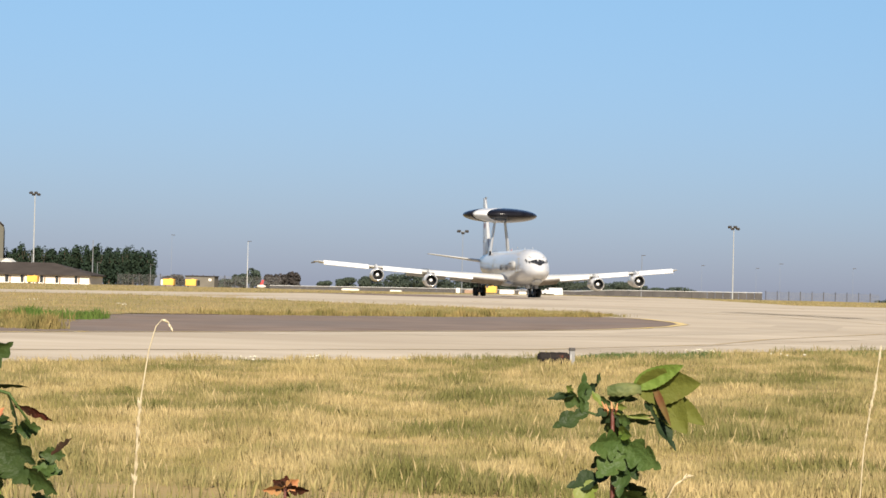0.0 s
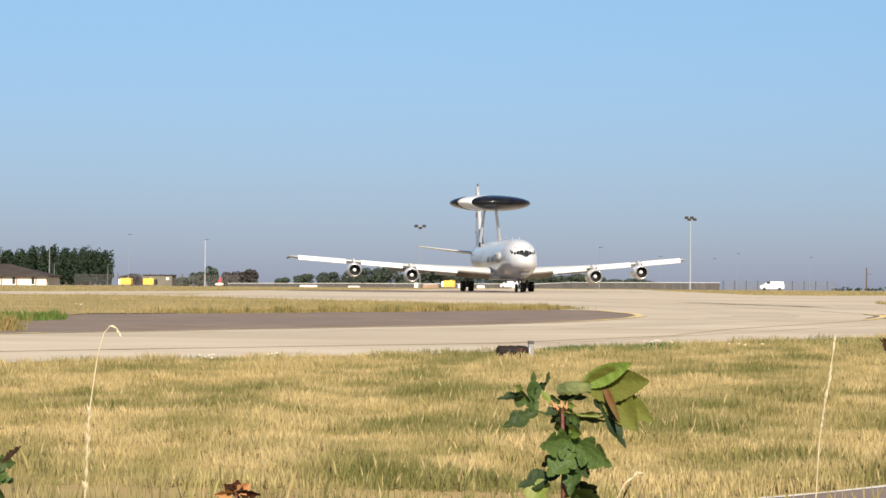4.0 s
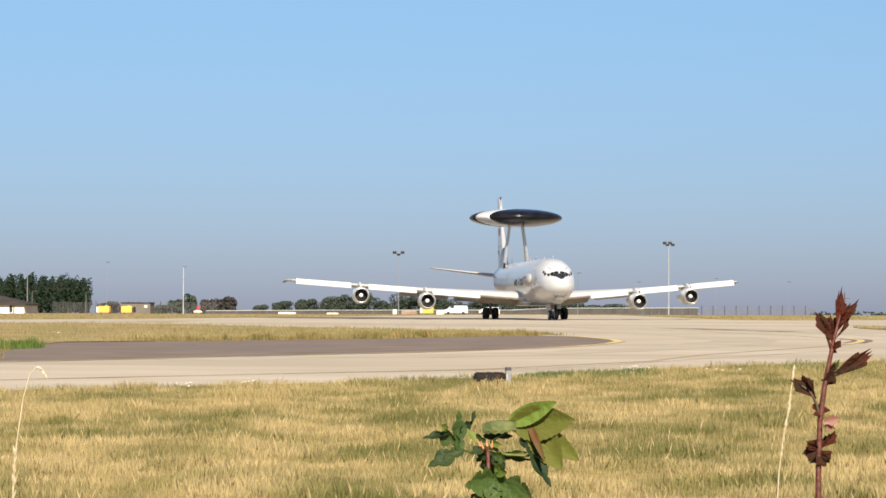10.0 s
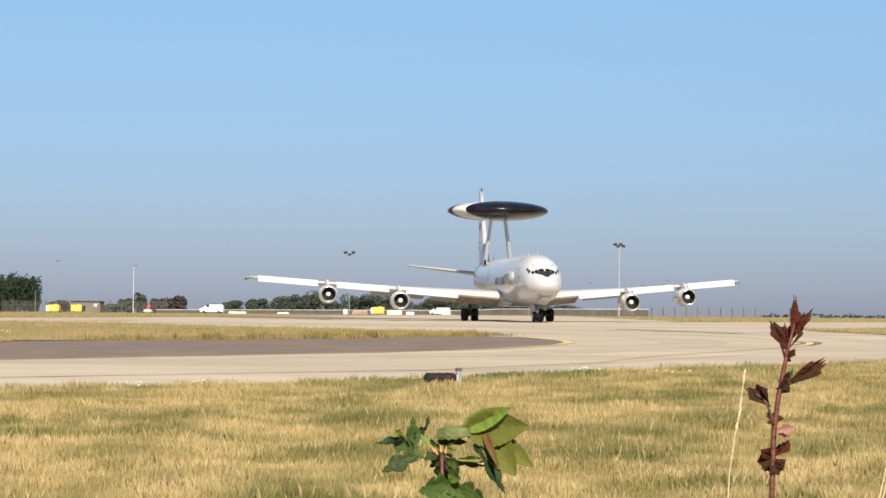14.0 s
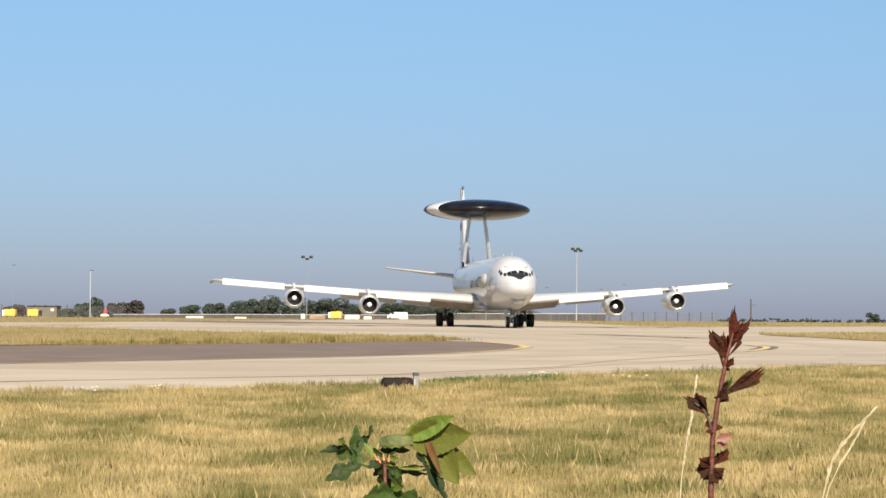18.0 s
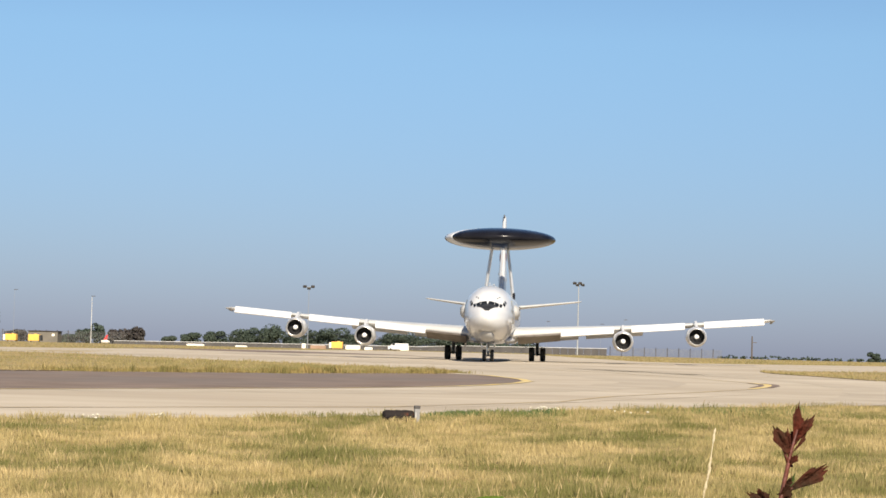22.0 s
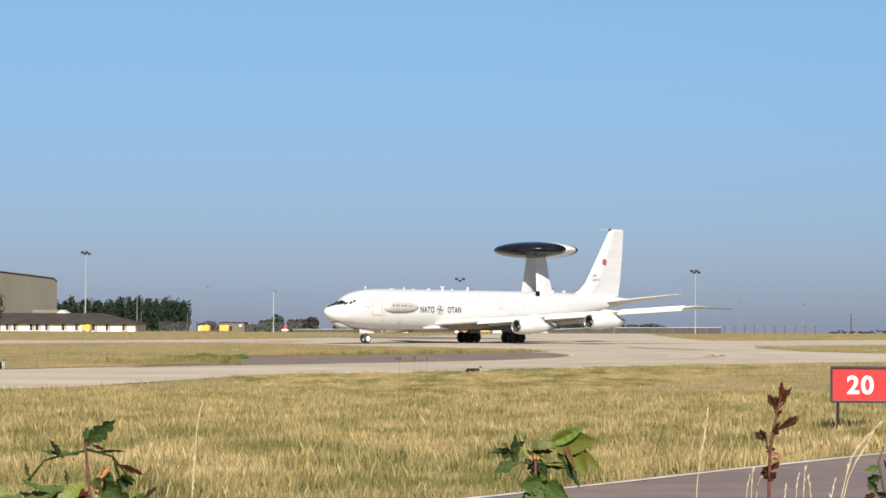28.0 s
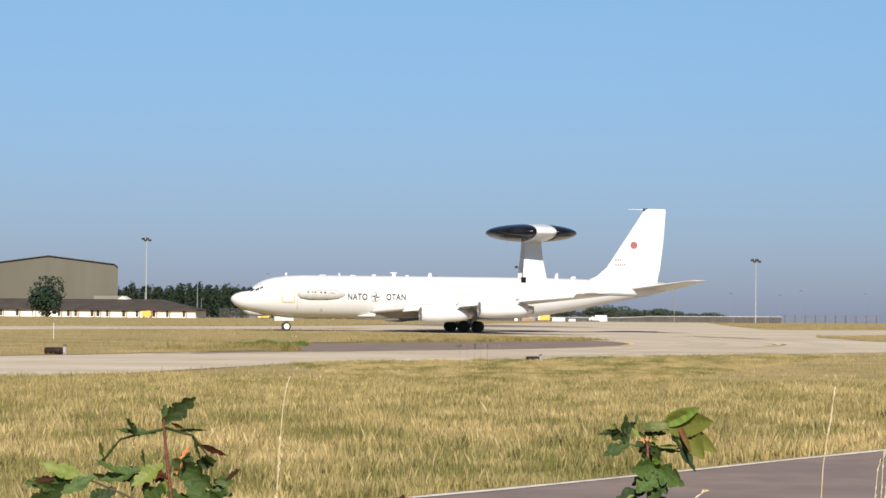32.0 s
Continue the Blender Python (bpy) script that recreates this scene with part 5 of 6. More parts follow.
def build_sign():
    x, y, w, h, z0 = 12.04, -26.0, 1.28, 0.735, 1.394
    g = terrain(x, y)
    t = thing("runway_sign", pose(x + w / 2, y, g, 0, 0, -3), "red runway sign with white numerals and a black frame", "sign")
    lift = z0 - g
    part("panel", box(w - 0.06, 0.10, h - 0.06, 0, 0, lift + 0.03), M["signred"], t, "glossy red panel")
    for sx, sz, px, pz in ((w, 0.05, 0, lift), (w, 0.05, 0, lift + h - 0.05), (0.05, h - 0.07, -w / 2 + 0.018, lift + 0.035), (0.05, h - 0.07, w / 2 - 0.018, lift + 0.035)):
        part("frame", box(sx, 0.15, sz, px, 0, pz, 0.006), M["black"], t, "black frame")
    part("side_panel", box(1.04, 0.10, h - 0.06, w / 2 + 0.57, 0, lift + 0.03), M["black"], t, "black panel with a yellow border beside the red one")
    for sx, sz, px, pz in ((0.86, 0.03, 0.57, 0.10), (0.86, 0.03, 0.57, h - 0.13), (0.03, h - 0.26, 0.155, 0.13), (0.03, h - 0.26, 0.985, 0.13)):
        part("border", box(sx, 0.012, sz, w / 2 + px, -0.055, lift + pz), M["signyellow"], t, "yellow border line")
    part("letter_bar", box(0.3, 0.012, 0.36, w / 2 + 0.57, -0.055, lift + 0.19), M["signyellow"], t, "yellow letter block")
    for dx in (-0.5, 0.5, 1.2):
        part("leg", tube([(dx, 0.02, 0), (dx, 0.02, lift + 0.05)], 0.03, 8), M["black"], t, "steel leg")
        part("foot_plate", box(0.2, 0.2, 0.02, dx, 0.02, 0), M["steel"], t)
    writing("20", 0.50, M["signwhite"], t, Matrix.Translation((-0.32, -0.057, lift + 0.19)) @ pose(0, 0, 0, 90), "lettering", "white numerals").data.offset = 0.012


build_sign()


# Roadside plants close to the camera's stand, fitted to its view; U metres is one pixel at 1.8 m
U = 0.0004255


def leaf_mesh(base, tip, width, tilt, rng, lobes=3, curl=0.25):
    """A lobed, cupped leaf blade with a midrib fold."""
    b, t = Vector(base), Vector(tip)
    ax = t - b
    L = ax.length
    n0 = Vector((0, -1, 0))
    side = ax.cross(n0).normalized()
    side = Matrix.Rotation(radians(tilt), 3, ax.normalized()) @ side
    nrm = side.cross(ax).normalized()
    verts, faces, K = [], [], 24
    for i in range(K + 1):
        s = i / K
        env = math.sin(math.pi * min(1, s ** 0.75)) ** 0.8
        lob = 0.50 + 0.50 * abs(math.cos(math.pi * lobes * s)) ** 0.7 + 0.06 * (i % 2)
        w = max(0.012 * width, width / 2 * env * lob)
        mid = b + ax * s + nrm * (curl * L * (s * s * 0.6 - s * 0.35))
        for k in (-1, -0.5, 0, 0.5, 1):
            back = -0.10 * L * abs(k) * (1 - s) * math.cos(math.pi * lobes * s)
            verts.append(mid + side * (w * k) + nrm * (abs(k) * w * 0.35 + rng.uniform(-0.007, 0.007) * width) + ax.normalized() * back)
    for i in range(K):
        for j in range(4):
            q = i * 5 + j
            faces.append((q, q + 1, q + 6, q + 5))
    return verts, faces


def fan_leaf(base, tip, width, tilt, rng, curl=0.3):
    """A dried leaf: a narrow wedge that widens to a torn, toothed end, cupped and crumpled."""
    b, t = Vector(base), Vector(tip)
    ax = t - b
    L = ax.length
    side = Matrix.Rotation(radians(tilt), 3, ax.normalized()) @ ax.cross(Vector((0, -1, 0))).normalized()
    nrm = side.cross(ax).normalized()
    cols, rows_, verts, faces = 9, 9, [], []
    reach = [1 - 0.30 * abs(2 * j / (cols - 1) - 1) ** 1.5 - (0.10 if j % 2 else 0.0) - rng.uniform(0, 0.14) for j in range(cols)]
    for i in range(rows_ + 1):
        q = i / rows_
        w = width / 2 * (0.13 + 0.87 * math.sin(min(1.0, q / 0.8) * math.pi / 2) ** 1.6) * (1 - 0.25 * max(0.0, q - 0.75) / 0.25)
        for j in range(cols):
            k = 2 * j / (cols - 1) - 1
            s_ = q * (1 + (reach[j] - 1) * q ** 3)
            fold = 0.45 * w * abs(k) + 0.10 * w * math.sin(k * 7.0 + i)
            verts.append(b + ax * s_ + side * (w * k) + nrm * (fold - curl * L * q * q * 0.5 + rng.uniform(-0.02, 0.02) * width))
    for i in range(rows_):
        for j in range(cols - 1):
            o = i * cols + j
            faces.append((o, o + 1, o + cols + 1, o + cols))
    return verts, faces


def uv(x, z, y=0.0):
    k = (1.8 + y) / 1.8
    return Vector((x * U * k, y, z * U * k))


def plant_leaf(t, base, tip, width, material, tilt=0, seed=0, y=0.0, y2=None, lobes=3, curl=0.25, fan=False):
    rng = random.Random(seed)
    ends = uv(*base, y), uv(*tip, y if y2 is None else y2)
    data = fan_leaf(*ends, width * U, tilt, rng, curl) if fan else leaf_mesh(*ends, width * 0.97 * U, tilt, rng, lobes, curl)
    part("leaf", data, M[material], t, smooth=not fan)


def rolled_leaf(t, a, b, r, material):
    """A young leaf rolled into an open half tube, with a scalloped rim."""
    p, q = uv(*a), uv(*b)
    ax = q - p
    side = ax.cross(Vector((0, -1, 0))).normalized()
    verts, faces, n, m = [], [], 16, 10
    for i in range(n + 1):
        u = i / n
        rad = r * U * (0.25 + 0.75 * math.sin(math.pi * min(1.0, u * 0.8 + 0.12)) ** 0.7)
        for j in range(m + 1):
            w = radians(-35 + 250 * j / m + 8 * math.sin(i * 1.9))
            verts.append(p + ax * u + side * (-rad * math.sin(w)) + Vector((0, -rad * math.cos(w), 0)))
    for i in range(n):
        for j in range(m):
            o = i * (m + 1) + j
            faces.append((o, o + 1, o + m + 2, o + m + 1))
    part("leaf", (verts, faces), M[material], t, "young leaf rolled into a tube", smooth=True)


def stem(t, pts, r, material, y=0.0, name="stem", n=8):
    part(name, tube([uv(a, b, y) for a, b in pts], [q * U for q in r] if isinstance(r, (list, tuple)) else r * U, n), M[material], t, smooth=True)


def spikelets(t, pts, n, length, spread, seed, y=0.0, r=1.2):
    """Awns and husks along a dry stalk."""
    rng = random.Random(seed)
    out = []
    for _ in range(n):
        k = rng.uniform(0, len(pts) - 1.001)
        i = int(k)
        a = uv(*pts[i], y).lerp(uv(*pts[i + 1], y), k - i)
        d = (uv(*pts[i + 1], y) - uv(*pts[i], y)).normalized()
        d = (d + Vector((rng.gauss(0, spread), rng.gauss(0, spread), rng.gauss(0, spread * 0.5)))).normalized()
        e = a + d * length * U * rng.uniform(0.6, 1.2)
        out.append(tube([a, a.lerp(e, 0.5), e], [r * U * 0.8, r * U * 1.7, r * U * 0.3], 4))
    tagged(part("husk", joined(*out), M["straw"], t, "pale dry husks"), kind="stuff")


def green_shoot(m):
    t = thing("leafy_shoot", m, "upright green shoot with lobed leaves, one leaf turning red", "plant")
    stem(t, [(4, -3500), (2, -400), (3, -120), (0, -4)], [8, 6, 4, 3], "redstem")
    stem(t, [(0, -12), (-30, -18), (-50, -12), (-54, 6), (-52, 20)], [2.5, 2.2, 2, 1.6, 1.2], "leaf", name="leaf_stalk")
    stem(t, [(2, -14), (34, -22), (70, -24), (76, -22)], [2.5, 2.2, 2, 1.6], "leafpale", name="leaf_stalk")
    stem(t, [(4, 0), (30, 16), (56, 30)], [2.4, 2.2, 1.8], "leaf", name="leaf_stalk")
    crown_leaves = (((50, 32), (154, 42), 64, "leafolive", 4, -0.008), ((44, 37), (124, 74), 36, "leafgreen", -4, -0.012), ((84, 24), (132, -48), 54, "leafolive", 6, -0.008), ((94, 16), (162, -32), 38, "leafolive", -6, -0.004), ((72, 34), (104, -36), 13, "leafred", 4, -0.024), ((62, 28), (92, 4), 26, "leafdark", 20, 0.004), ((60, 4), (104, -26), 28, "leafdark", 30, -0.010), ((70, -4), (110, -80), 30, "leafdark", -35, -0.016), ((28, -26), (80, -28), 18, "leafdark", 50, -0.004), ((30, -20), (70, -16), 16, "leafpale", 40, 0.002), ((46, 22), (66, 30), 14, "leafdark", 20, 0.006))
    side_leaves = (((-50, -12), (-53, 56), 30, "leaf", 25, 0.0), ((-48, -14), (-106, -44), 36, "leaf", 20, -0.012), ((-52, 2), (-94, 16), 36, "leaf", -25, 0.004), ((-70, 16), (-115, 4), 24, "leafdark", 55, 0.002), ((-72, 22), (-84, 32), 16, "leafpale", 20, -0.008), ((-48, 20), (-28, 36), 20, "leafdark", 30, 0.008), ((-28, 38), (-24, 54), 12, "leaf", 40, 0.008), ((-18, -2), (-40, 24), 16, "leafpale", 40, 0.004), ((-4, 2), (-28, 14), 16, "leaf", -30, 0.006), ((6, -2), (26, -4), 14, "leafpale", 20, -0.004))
    # leafdark ones sit in the gaps, with the shade there in their colour
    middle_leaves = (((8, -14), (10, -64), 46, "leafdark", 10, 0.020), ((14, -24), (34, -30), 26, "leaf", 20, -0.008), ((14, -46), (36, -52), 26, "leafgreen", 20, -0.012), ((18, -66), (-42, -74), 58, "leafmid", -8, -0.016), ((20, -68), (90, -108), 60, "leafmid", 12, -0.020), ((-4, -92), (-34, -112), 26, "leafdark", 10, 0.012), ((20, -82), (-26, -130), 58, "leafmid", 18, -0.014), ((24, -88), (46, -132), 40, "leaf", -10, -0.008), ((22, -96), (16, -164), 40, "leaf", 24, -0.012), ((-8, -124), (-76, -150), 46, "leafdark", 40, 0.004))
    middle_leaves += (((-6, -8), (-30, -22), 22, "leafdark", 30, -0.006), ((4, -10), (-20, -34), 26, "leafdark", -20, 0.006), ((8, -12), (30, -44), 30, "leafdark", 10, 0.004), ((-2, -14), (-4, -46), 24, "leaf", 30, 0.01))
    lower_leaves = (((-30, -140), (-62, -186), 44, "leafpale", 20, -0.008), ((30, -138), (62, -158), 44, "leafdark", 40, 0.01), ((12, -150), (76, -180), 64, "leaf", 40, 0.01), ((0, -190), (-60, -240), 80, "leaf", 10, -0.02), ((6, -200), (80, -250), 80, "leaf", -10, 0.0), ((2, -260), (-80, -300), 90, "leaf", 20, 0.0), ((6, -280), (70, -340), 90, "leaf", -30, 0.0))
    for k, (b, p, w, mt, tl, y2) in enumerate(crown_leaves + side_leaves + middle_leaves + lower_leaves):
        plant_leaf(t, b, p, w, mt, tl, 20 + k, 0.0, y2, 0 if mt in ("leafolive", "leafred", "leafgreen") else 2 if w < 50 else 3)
    rolled_leaf(t, (-10, 22), (50, 27), 15, "leafroll")
    # the roll's shaded underside, as a leaf in the dark colour
    plant_leaf(t, (-4, 12), (44, 12), 20, "leafdark", 30, 19, 0.0, 0.004, 1)
    for k, (x, z) in enumerate(((-2, -6), (6, -8), (-9, -10), (-14, -6))):
        part("bud", tube([uv(x, z - 8), uv(x + 1, z, -0.004), uv(x * 1.4, z + 12, -0.004)], [1.4 * U, 2.3 * U, 0.6 * U], 6), M["bud"], t, "orange bud")
    return t


def red_shoot(m):
    t = thing("red_shoot", m, "dark red stem with wilted upright leaves", "plant")
    stem(t, [(0, -3500), (-4, -400), (-2, -132), (0, -10), (2, 50), (10, 111), (20, 162), (27, 197), (38, 238)], [7, 6, 5.2, 5.0, 4.8, 4.6, 4.0, 3.2, 2], "redstem")
    stem(t, [(2, 56), (-5, 84), (-16, 106), (-30, 114)], [2.8, 2.6, 2.2, 1.5], "bark", name="leaf_stalk")
    stem(t, [(10, 112), (22, 130), (46, 146)], [3, 2.8, 2], "redstem", name="leaf_stalk")
    stem(t, [(24, 172), (16, 198), (4, 222)], [3, 2.6, 1.8], "redstem", name="leaf_stalk")
    top_leaves = (((29, 200), (47, 296), 26, 15), ((30, 206), (74, 274), 24, -25), ((32, 214), (60, 262), 26, 35), ((28, 196), (62, 238), 18, 50), ((27, 190), (38, 258), 22, -50), ((27, 188), (-8, 250), 34, 10), ((26, 184), (16, 244), 24, -40), ((27, 190), (2, 236), 22, 55), ((24, 176), (38, 196), 18, 10), ((20, 176), (34, 186), 18, 60), ((18, 170), (36, 178), 16, -30))
    middle_leaves = (((20, 128), (104, 180), 34, 10), ((22, 130), (96, 186), 26, -45), ((24, 132), (88, 166), 22, 40), ((8, 118), (30, 140), 26, 10), ((4, 124), (28, 130), 26, 55), ((12, 114), (34, 124), 22, -45), ((14, 126), (30, 158), 14, 20), ((-4, 92), (-52, 128), 30, 5), ((-6, 98), (-34, 134), 26, -40), ((-8, 102), (-20, 132), 18, 45), ((2, 64), (-10, 86), 20, 20), ((4, 62), (20, 80), 20, -20), ((6, 62), (-12, 66), 16, 60))
    low_leaves = (((2, 4), (37, 34), 26, 20), ((2, 6), (30, 30), 24, -45), ((0, 2), (-24, 16), 26, -25), ((0, 0), (-31, -6), 26, 10), ((0, -2), (-14, -28), 26, -10), ((0, -2), (10, -29), 26, 20), ((2, 0), (26, -16), 26, -20), ((-2, 6), (-14, 22), 20, 30), ((0, 0), (-24, -20), 24, 60), ((2, 2), (20, -26), 24, 50), ((0, 6), (12, 22), 22, 30))
    for k, (b, p, w, tl) in enumerate(top_leaves + middle_leaves + low_leaves):
        plant_leaf(t, b, p, w * 0.86, "redleaf", tl, 60 + k, 0.0, 0.008 * math.sin(k * 2.1), 4, 0.25, True)
    plant_leaf(t, (8, 52), (34, 58), 20, "pinkleaf", 0, 99, -0.01)
    plant_leaf(t, (10, 46), (26, 40), 16, "pinkleaf", 20, 98, -0.008)
    plant_leaf(t, (26, 130), (38, 160), 12, "leaf", 30, 97, 0.01)
    return t


def dry_stalk(m, pts, seeds, label, seed, r=1.5):
    t = thing("dry_stalk", m, label, "grass stalk", "dry grass stalks")
    stem(t, [(pts[0][0] - 8, -3500), (pts[0][0] - 3, -600)] + pts, [r * 1.3, r * 1.2] + [r * (1 - 0.6 * i / len(pts)) for i in range(len(pts))], "straw", n=6)
    for a, b, n, ln, sp in seeds:
        spikelets(t, pts[a:b], n, ln, sp, seed)
    return t


def left_bush(m):
    t = thing("leafy_bush", m, "spreading green hedge shoot with jagged leaves and a red-brown stem", "plant")
    stem(t, [(14, -3500), (24, -400), (20, -153), (7, -53), (0, 20), (2, 40)], [7, 6, 4.2, 3.8, 3.2, 2.4], "redstem")
    stem(t, [(20, -200), (-90, -150), (-190, -110)], [3.4, 2.8, 2], "bark", name="branch")
    stem(t, [(0, 6), (-60, -6), (-105, -20), (-150, -80)], [3.5, 3, 2.5, 2], "leaf", name="branch")
    stem(t, [(2, 10), (70, -8), (110, -60)], [3.5, 3, 2], "leaf", name="branch")
    upper_leaves = (((4, 26), (76, 86), 74, "leaf", 20), ((0, 30), (-6, 60), 40, "leaf", 50), ((-24, -4), (-112, 0), 42, "leaf", 55), ((-60, -8), (-88, 34), 36, "leaf", 60), ((-104, -20), (-160, -88), 30, "leaf", 60), ((30, 4), (96, 8), 26, "leaf", 60), ((70, -10), (104, -70), 34, "leaf", 55), ((86, -30), (162, -50), 32, "redleaf", 30), ((30, -70), (112, -130), 92, "leaf", 10), ((40, -60), (30, -100), 40, "bud", 10))
    side_leaves = (((60, -36), (52, -66), 26, "bud", 30), ((-6, -80), (-72, -130), 70, "leafpale", 20), ((-10, -50), (-50, -76), 34, "leafpale", 60), ((-60, -90), (-150, -120), 66, "leaf", 30), ((-90, -100), (-160, -70), 40, "leaf", 60), ((-190, -110), (-300, -80), 62, "leafpale", 25), ((-200, -112), (-320, -128), 50, "leaf", 50), ((-170, -110), (-240, -150), 60, "leaf", 20), ((60, -120), (120, -170), 80, "leaf", -20), ((0, -130), (-60, -190), 90, "leaf", 15))
    lower_leaves = (((20, -140), (50, -220), 90, "leaf", -15), ((-120, -140), (-190, -190), 80, "leaf", 10), ((100, -140), (170, -180), 70, "leaf", 30), ((-230, -130), (-330, -180), 80, "leaf", 0), ((20, 20), (50, 10), 22, "redleaf", 40), ((-144, -60), (-150, -20), 26, "leafpale", 60))
    for k, (b, p, w, mt, tl) in enumerate(upper_leaves + side_leaves + lower_leaves):
        plant_leaf(t, b, p, w * 0.68, mt, tl, 140 + k, 0.0, 0.02 * math.sin(k * 1.7), 4, 0.35)
    rng = random.Random(17)
    for k in range(34):
        x = rng.uniform(-300, 150)
        z = rng.uniform(-210, -60 - 0.18 * abs(x - 30))
        a = rng.uniform(-0.6, 3.7)
        plant_leaf(t, (x, z), (x + 46 * math.cos(a), z + 40 * math.sin(a)), rng.uniform(22, 40), rng.choice(("leaf", "leaf", "leaf", "leafpale", "redleaf")), rng.uniform(-70, 70), 340 + k, rng.uniform(0.0, 0.05), None, 4, 0.35)
    return t


def right_bush(m):
    t = thing("thorn_bush", m, "small hawthorn twig with dark jagged leaves and dry grass", "plant")
    stem(t, [(30, -3500), (30, -300), (10, -80), (-8, 10), (6, 50)], [8, 7, 4, 3, 2], "bark")
    stem(t, [(20, -120), (60, -20), (70, 60)], [4, 3, 2], "bark", name="branch")
    rng = random.Random(7)
    for k in range(26):
        x, z = rng.uniform(-60, 90), rng.uniform(-150, 70)
        a = rng.uniform(0, 6.28)
        plant_leaf(t, (x, z), (x + 34 * math.cos(a), z + 34 * math.sin(a)), rng.uniform(22, 34), rng.choice(("leaf", "leaf", "leaf", "leafpale", "redleaf")), rng.uniform(-60, 60), 240 + k, rng.uniform(-0.03, 0.03))
    return t


def ground_sprig(m):
    t = thing("red_sprig", m, "small sprig with reddish wilted leaves", "plant")
    stem(t, [(0, -3500), (2, -300), (0, -10)], [5, 4, 2.5], "redstem")
    for k, (dx, dz) in enumerate(((-40, -10), (-22, 8), (2, 16), (24, 10), (44, -8), (10, -22))):
        plant_leaf(t, (0, -14), (dx, dz - 6), 26, "redleaf" if k % 3 else "bud", 20 * k - 40, 280 + k)
    return t


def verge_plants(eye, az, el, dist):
    """A row of roadside plants set before the camera's eye, at a bearing, slope and distance."""
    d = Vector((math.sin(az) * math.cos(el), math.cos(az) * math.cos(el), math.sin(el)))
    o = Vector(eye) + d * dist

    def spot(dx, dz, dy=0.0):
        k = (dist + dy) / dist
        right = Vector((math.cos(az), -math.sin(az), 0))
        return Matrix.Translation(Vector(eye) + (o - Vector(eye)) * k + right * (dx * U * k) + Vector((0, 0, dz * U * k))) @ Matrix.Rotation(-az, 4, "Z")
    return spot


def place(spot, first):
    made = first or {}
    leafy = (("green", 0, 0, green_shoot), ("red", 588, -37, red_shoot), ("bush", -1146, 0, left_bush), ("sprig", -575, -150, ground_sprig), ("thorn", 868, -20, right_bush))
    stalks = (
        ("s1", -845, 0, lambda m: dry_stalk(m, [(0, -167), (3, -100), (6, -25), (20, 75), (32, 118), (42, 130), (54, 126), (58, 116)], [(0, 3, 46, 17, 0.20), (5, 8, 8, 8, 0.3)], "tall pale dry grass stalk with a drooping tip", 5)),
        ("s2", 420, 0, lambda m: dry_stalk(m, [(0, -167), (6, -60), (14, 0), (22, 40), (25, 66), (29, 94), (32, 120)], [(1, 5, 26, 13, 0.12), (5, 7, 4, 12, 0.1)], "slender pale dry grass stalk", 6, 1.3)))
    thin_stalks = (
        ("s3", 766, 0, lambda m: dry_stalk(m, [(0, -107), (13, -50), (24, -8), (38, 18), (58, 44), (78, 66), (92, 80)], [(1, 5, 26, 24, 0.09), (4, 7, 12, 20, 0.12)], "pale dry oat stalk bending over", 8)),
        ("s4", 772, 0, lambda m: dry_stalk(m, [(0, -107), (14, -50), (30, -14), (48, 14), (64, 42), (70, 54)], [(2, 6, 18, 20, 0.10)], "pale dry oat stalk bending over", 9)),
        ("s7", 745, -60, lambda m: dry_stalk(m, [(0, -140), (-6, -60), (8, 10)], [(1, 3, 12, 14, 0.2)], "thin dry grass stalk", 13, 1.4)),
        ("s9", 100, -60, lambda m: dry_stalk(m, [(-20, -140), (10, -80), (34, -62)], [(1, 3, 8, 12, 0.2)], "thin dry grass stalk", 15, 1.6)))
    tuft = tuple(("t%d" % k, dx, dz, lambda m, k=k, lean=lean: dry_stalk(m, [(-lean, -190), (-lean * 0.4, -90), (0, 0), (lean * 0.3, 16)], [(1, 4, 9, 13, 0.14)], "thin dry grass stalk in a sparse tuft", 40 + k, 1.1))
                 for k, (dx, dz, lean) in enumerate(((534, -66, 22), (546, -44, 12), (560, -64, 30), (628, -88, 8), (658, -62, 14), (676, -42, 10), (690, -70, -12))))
    later = {"s7"} | {k[0] for k in tuft}      # these are built for the second camera stand alone
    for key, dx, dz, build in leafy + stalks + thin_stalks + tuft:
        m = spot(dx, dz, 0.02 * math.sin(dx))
        if key == "s2":      # placed further off than the rest, scaled up to keep its size in view
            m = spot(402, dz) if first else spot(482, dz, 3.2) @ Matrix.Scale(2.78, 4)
        if key == "red" and not first:      # placed nearer to the eye than the rest, scaled down to keep its size in view
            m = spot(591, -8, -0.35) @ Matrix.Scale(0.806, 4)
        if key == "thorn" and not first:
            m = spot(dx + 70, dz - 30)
        if key == "s1" and first:      # built straight here, to fit the view from the second stand
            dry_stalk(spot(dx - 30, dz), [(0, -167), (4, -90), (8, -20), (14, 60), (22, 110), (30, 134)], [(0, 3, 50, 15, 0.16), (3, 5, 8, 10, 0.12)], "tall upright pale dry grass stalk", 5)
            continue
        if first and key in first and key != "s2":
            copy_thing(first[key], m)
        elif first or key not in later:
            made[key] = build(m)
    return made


verge = place(verge_plants((0.0, 0.0, 2.0), -0.0652, -0.0500, 1.8), None)
# the same plants again, copied to fit the view from the second stand
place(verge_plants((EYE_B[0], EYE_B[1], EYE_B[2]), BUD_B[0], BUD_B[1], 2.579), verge)


